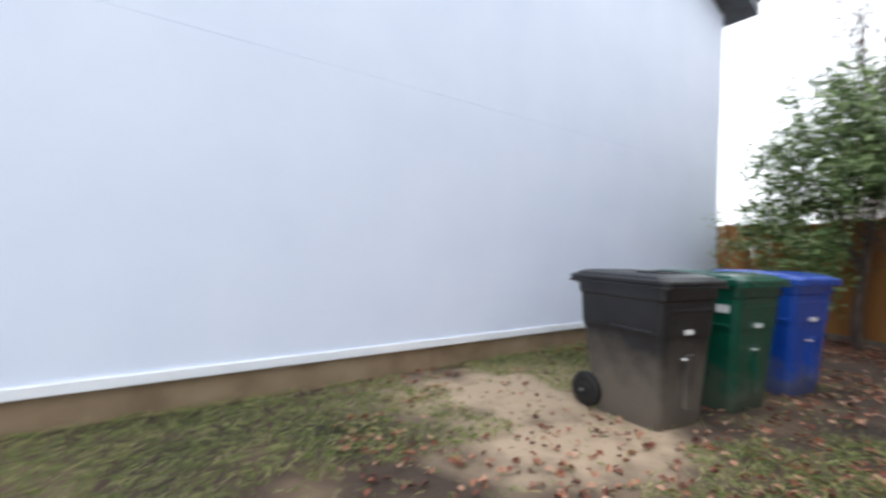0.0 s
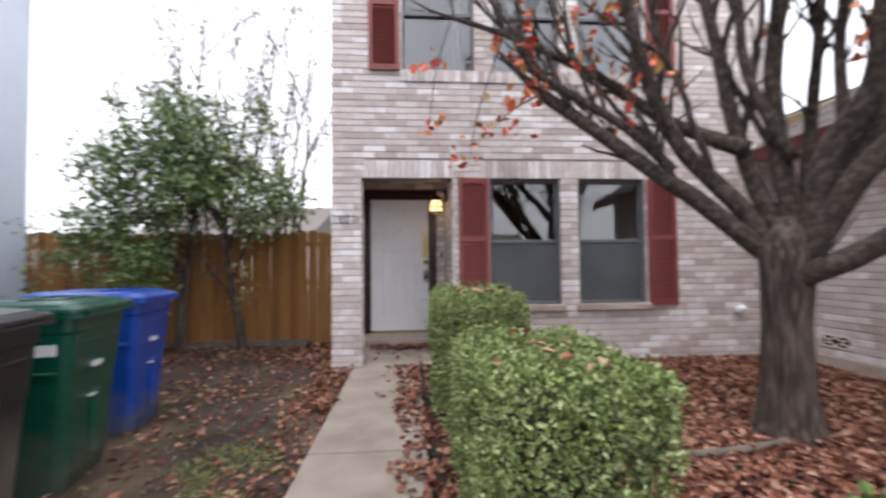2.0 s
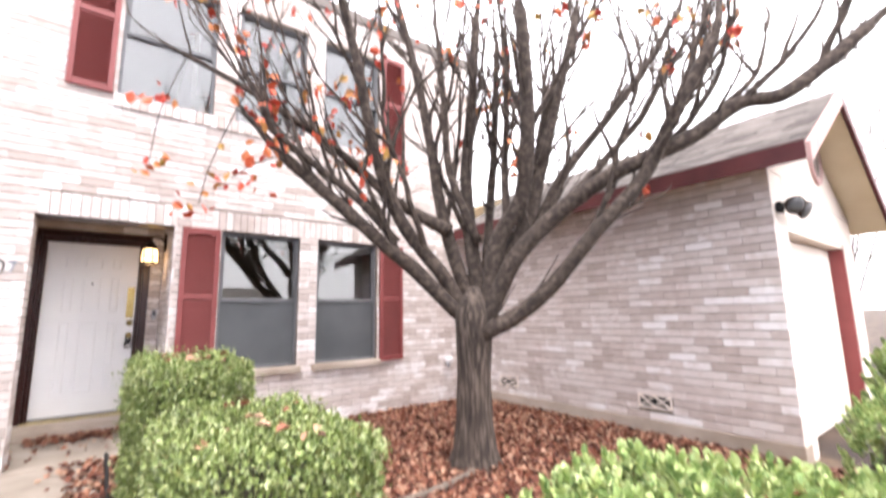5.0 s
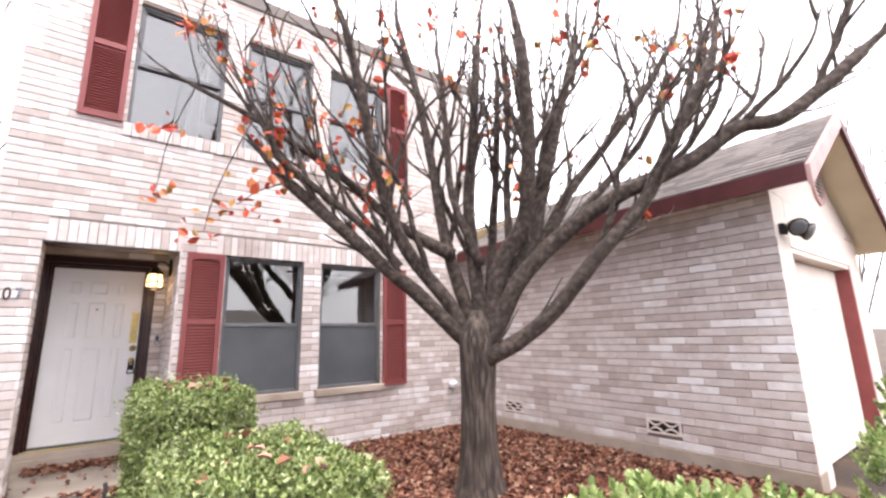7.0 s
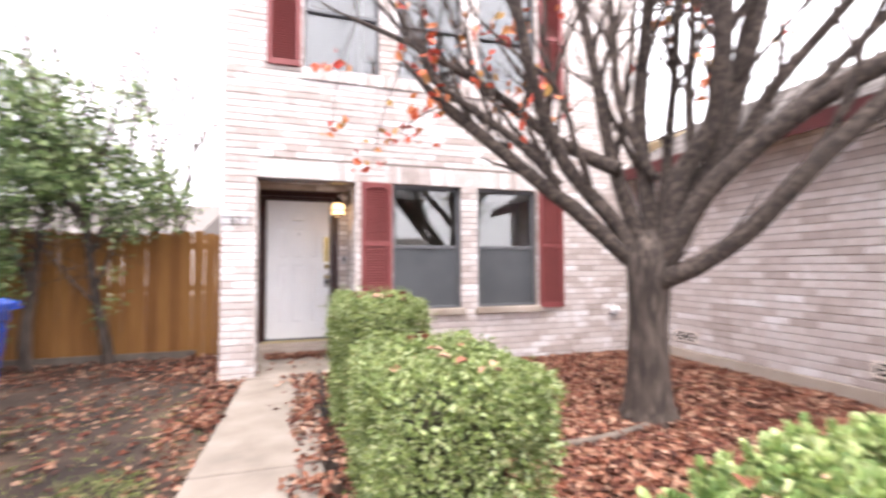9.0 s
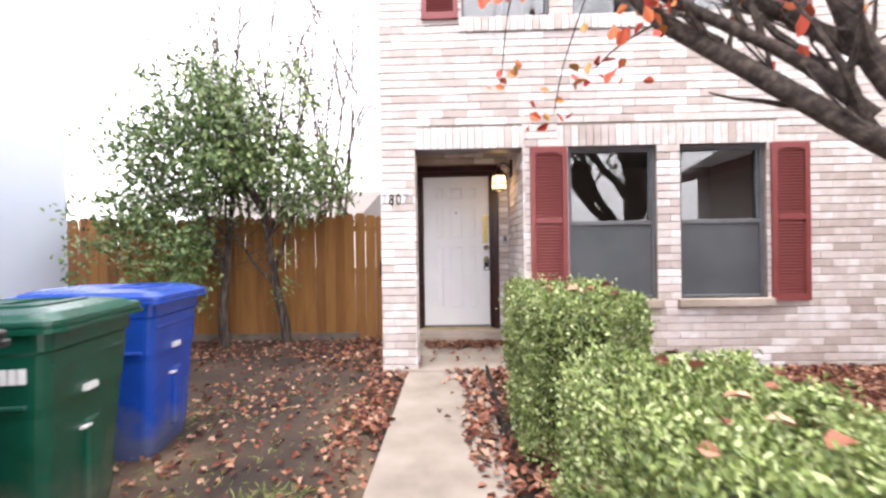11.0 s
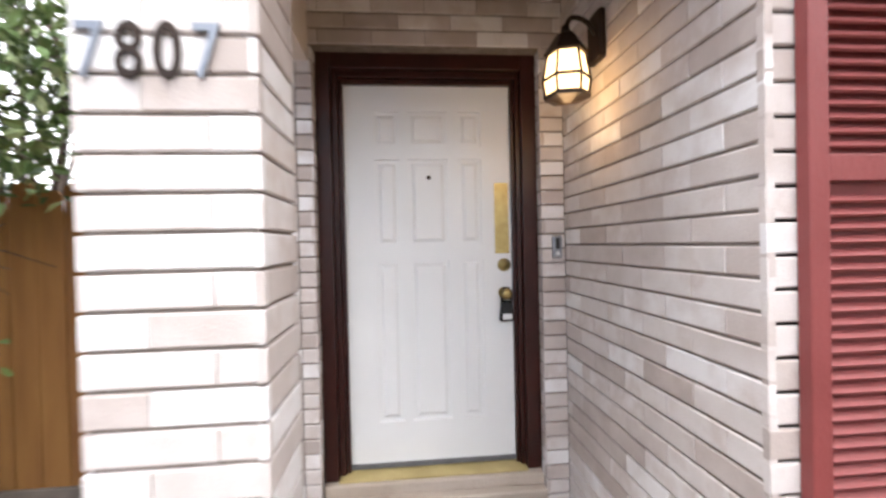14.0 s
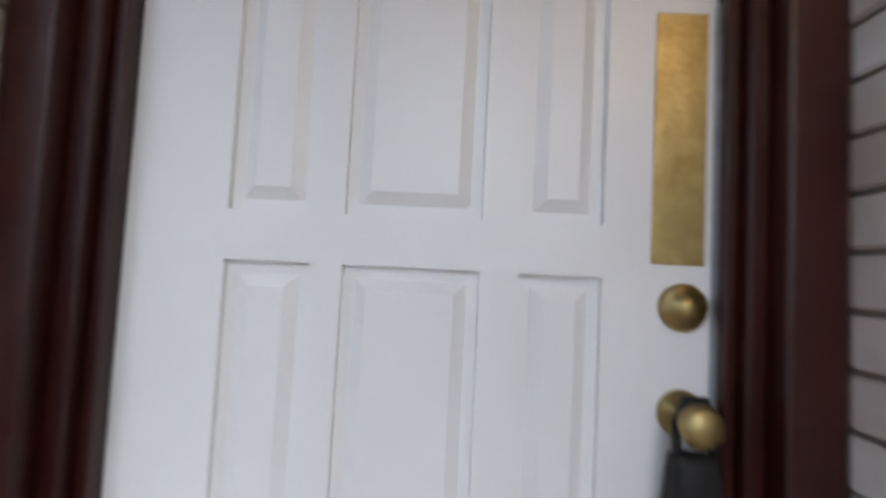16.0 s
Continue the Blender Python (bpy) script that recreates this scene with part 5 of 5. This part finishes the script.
def courses(width, z0, z1, holes, pitch=BL, shift=True, gap=0.0018, rise=BC):
    """Rows of (u, z, w, h) that leave out the holes (u0, u1, z0, z1)."""
    rows, k, z = [], 0, z0
    while z < z1 - 0.03:
        h = min(rise - 0.0085, z1 - z)
        cuts = sorted([(a, b) for a, b, c, d in holes if c < z + h * 0.5 < d])
        spans, u = [], 0.0
        for a, b in cuts:
            if a > u:
                spans.append((u, a))
            u = max(u, b)
        if u < width:
            spans.append((u, width))
        for a, b in spans:
            u = a - (pitch / 2 if k % 2 and shift else 0)
            while u < b - 0.004:
                s, e = max(u, a), min(u + pitch - gap, b)
                if e - s > 0.03:
                    rows.append((s, z, e - s, h))
                u += pitch
        z += rise
        k += 1
    return rows


def facing(m, rows, parent, singly, deep=0.02):
    """Bricks on a face: m takes (u, z, depth) to the world."""
    if singly:
        shared = {}
        for u, z, w, h in rows:
            key = (round(w, 2), round(h, 2))
            if key not in shared:
                v, f = brick_verts(w, h, deep)
                shared[key] = quads("brick", v, f, M_BRICK_ONE)
            o = new("brick", shared[key])
            o.parent = parent
            o.matrix_basis = m @ Matrix.Translation((u, z, rb.uniform(-0.0015, 0.002)))
        return
    V, F = [], []
    for u, z, w, h in rows:
        v, f = brick_verts(w, h, deep)
        d, a = rb.uniform(-0.0015, 0.0025), len(V)
        V += [tuple(m @ Vector((p[0] + u, p[1] + z, p[2] + d))) for p in v]
        F += [tuple(i + a for i in q) for q in f]
    o = tagged(new("bricks", quads("bricks", V, F, M_BRICK)), "pale whitewashed bricks", "", "", "stuff")
    o.parent = parent


def axes(u, v, n, o):
    return Matrix(((u[0], v[0], n[0], o[0]), (u[1], v[1], n[1], o[1]), (u[2], v[2], n[2], o[2]), (0, 0, 0, 1)))


# front wall, u runs from the house corner towards the garage
mf = axes((0, -1, 0), (0, 0, 1), (1, 0, 0), (0.0, 0.403, -0.024))
def hole(y0, y1, z0, z1):
    return (0.403 - y0, 0.403 - y1, z0 + 0.024, z1 + 0.024)
holes = [hole(0.41, -1.068, -1, 2.27), hole(*W1, 0.62, 2.27), hole(*W2, 0.62, 2.27)] + [hole(*u, 3.62, 5.1) for u in (U1, U2, U3)]
holes += [hole(0.02, -1.09, 2.27, 2.498), hole(-1.42, -3.64, 2.27, 2.498), hole(-0.44, -3.58, 3.455, 3.62)]
rows = courses(5.683, 0.0, TOP, holes)
facing(mf, [r for r in rows if r[0] < 2.6 and r[1] < 3.2], wall_front, True)
facing(mf, [r for r in rows if not (r[0] < 2.6 and r[1] < 3.2)], wall_front, False)
sold = []
for y0, y1 in ((0.02, -1.09), (-1.42, -3.64)):
    u = 0.403 - y0
    while u < 0.403 - y1 - 0.03:
        w = min(0.069, 0.403 - y1 - u)
        sold.append((u, 2.298, w, 0.218))
        u += 0.0755
facing(mf, sold, wall_front, True)
rowl, u = [], 0.403 + 0.44
while u < 0.403 + 3.56:
    rowl.append((u, 3.492, 0.068, 0.145))
    u += 0.0745
facing(mf @ Matrix.Translation((0, 0, -0.025)), rowl, wall_front, False, 0.05)

# porch recess: side wall, pillar, and the back wall round the door
facing(axes((1, 0, 0), (0, 0, 1), (0, -1, 0), (0.0, -1.068, -0.078)), courses(1.236, 0.0, 2.738, []), wall_porch, True)
facing(axes((0, -1, 0), (0, 0, 1), (1, 0, 0), (0.0, 0.403, -0.024)), courses(0.361, 0.0, 2.294, []), pillar, True)
facing(axes((1, 0, 0), (0, 0, 1), (0, 1, 0), (0.0, 0.042, -0.024)), courses(0.280, 0.0, 2.294, [], 0.5, False), pillar, True)
facing(axes((1, 0, 0), (0, 0, 1), (0, -1, 0), (0.0, 0.403, -0.024)), courses(0.280, 0.0, 2.294, [], 0.5, False), pillar, True)
facing(axes((0, -1, 0), (0, 0, 1), (-1, 0, 0), (0.280, 0.403, -0.024)), courses(0.361, 0.0, 2.294, []), pillar, True)
# narrow closer bricks stand in front of the door frame on both sides, with their returns
XB, BK = 1.236, 0.0745
facing(axes((0, -1, 0), (0, 0, 1), (1, 0, 0), (XB, 0.414, -0.0215)), courses(0.229, 0.0, 2.36, [], 0.0765, False, 0.006, BK), wall_back, True)
facing(axes((1, 0, 0), (0, 0, 1), (0, 1, 0), (XB + 0.001, 0.184, -0.0215)), courses(0.075, 0.0, 2.36, [], 0.5, False, 0.002, BK), wall_back, True)
facing(axes((0, -1, 0), (0, 0, 1), (1, 0, 0), (XB, -0.947, -0.0065)), courses(0.120, 0.0, 2.355, [], 0.5, False, 0.002, BK), wall_back, True)
facing(axes((1, 0, 0), (0, 0, 1), (0, -1, 0), (XB + 0.001, -0.949, -0.0065)), courses(0.075, 0.0, 2.355, [], 0.5, False, 0.002, BK), wall_back, True)
facing(axes((0, -1, 0), (0, 0, 1), (1, 0, 0), (XB, 0.414, 2.355)), courses(1.482, 0.0, 0.305, []), wall_back, True)

# garage side wall, u runs from the front corner back to the house
vents = [(GX, -2.735, 0.245), (GX, -0.585, 0.225)]
gh = [(x - 0.365 - GX, x + 0.005 - GX, z - 0.005, z + 0.155) for _, x, z in vents]
mg = axes((1, 0, 0), (0, 0, 1), (0, -1, 0), (GX, GY, 0.0))
rows = courses(-GX, 0.135, 2.56, gh)
facing(mg, [r for r in rows if r[0] < 2.5], wall_garage, True)
facing(mg, [r for r in rows if r[0] >= 2.5], wall_garage, False)
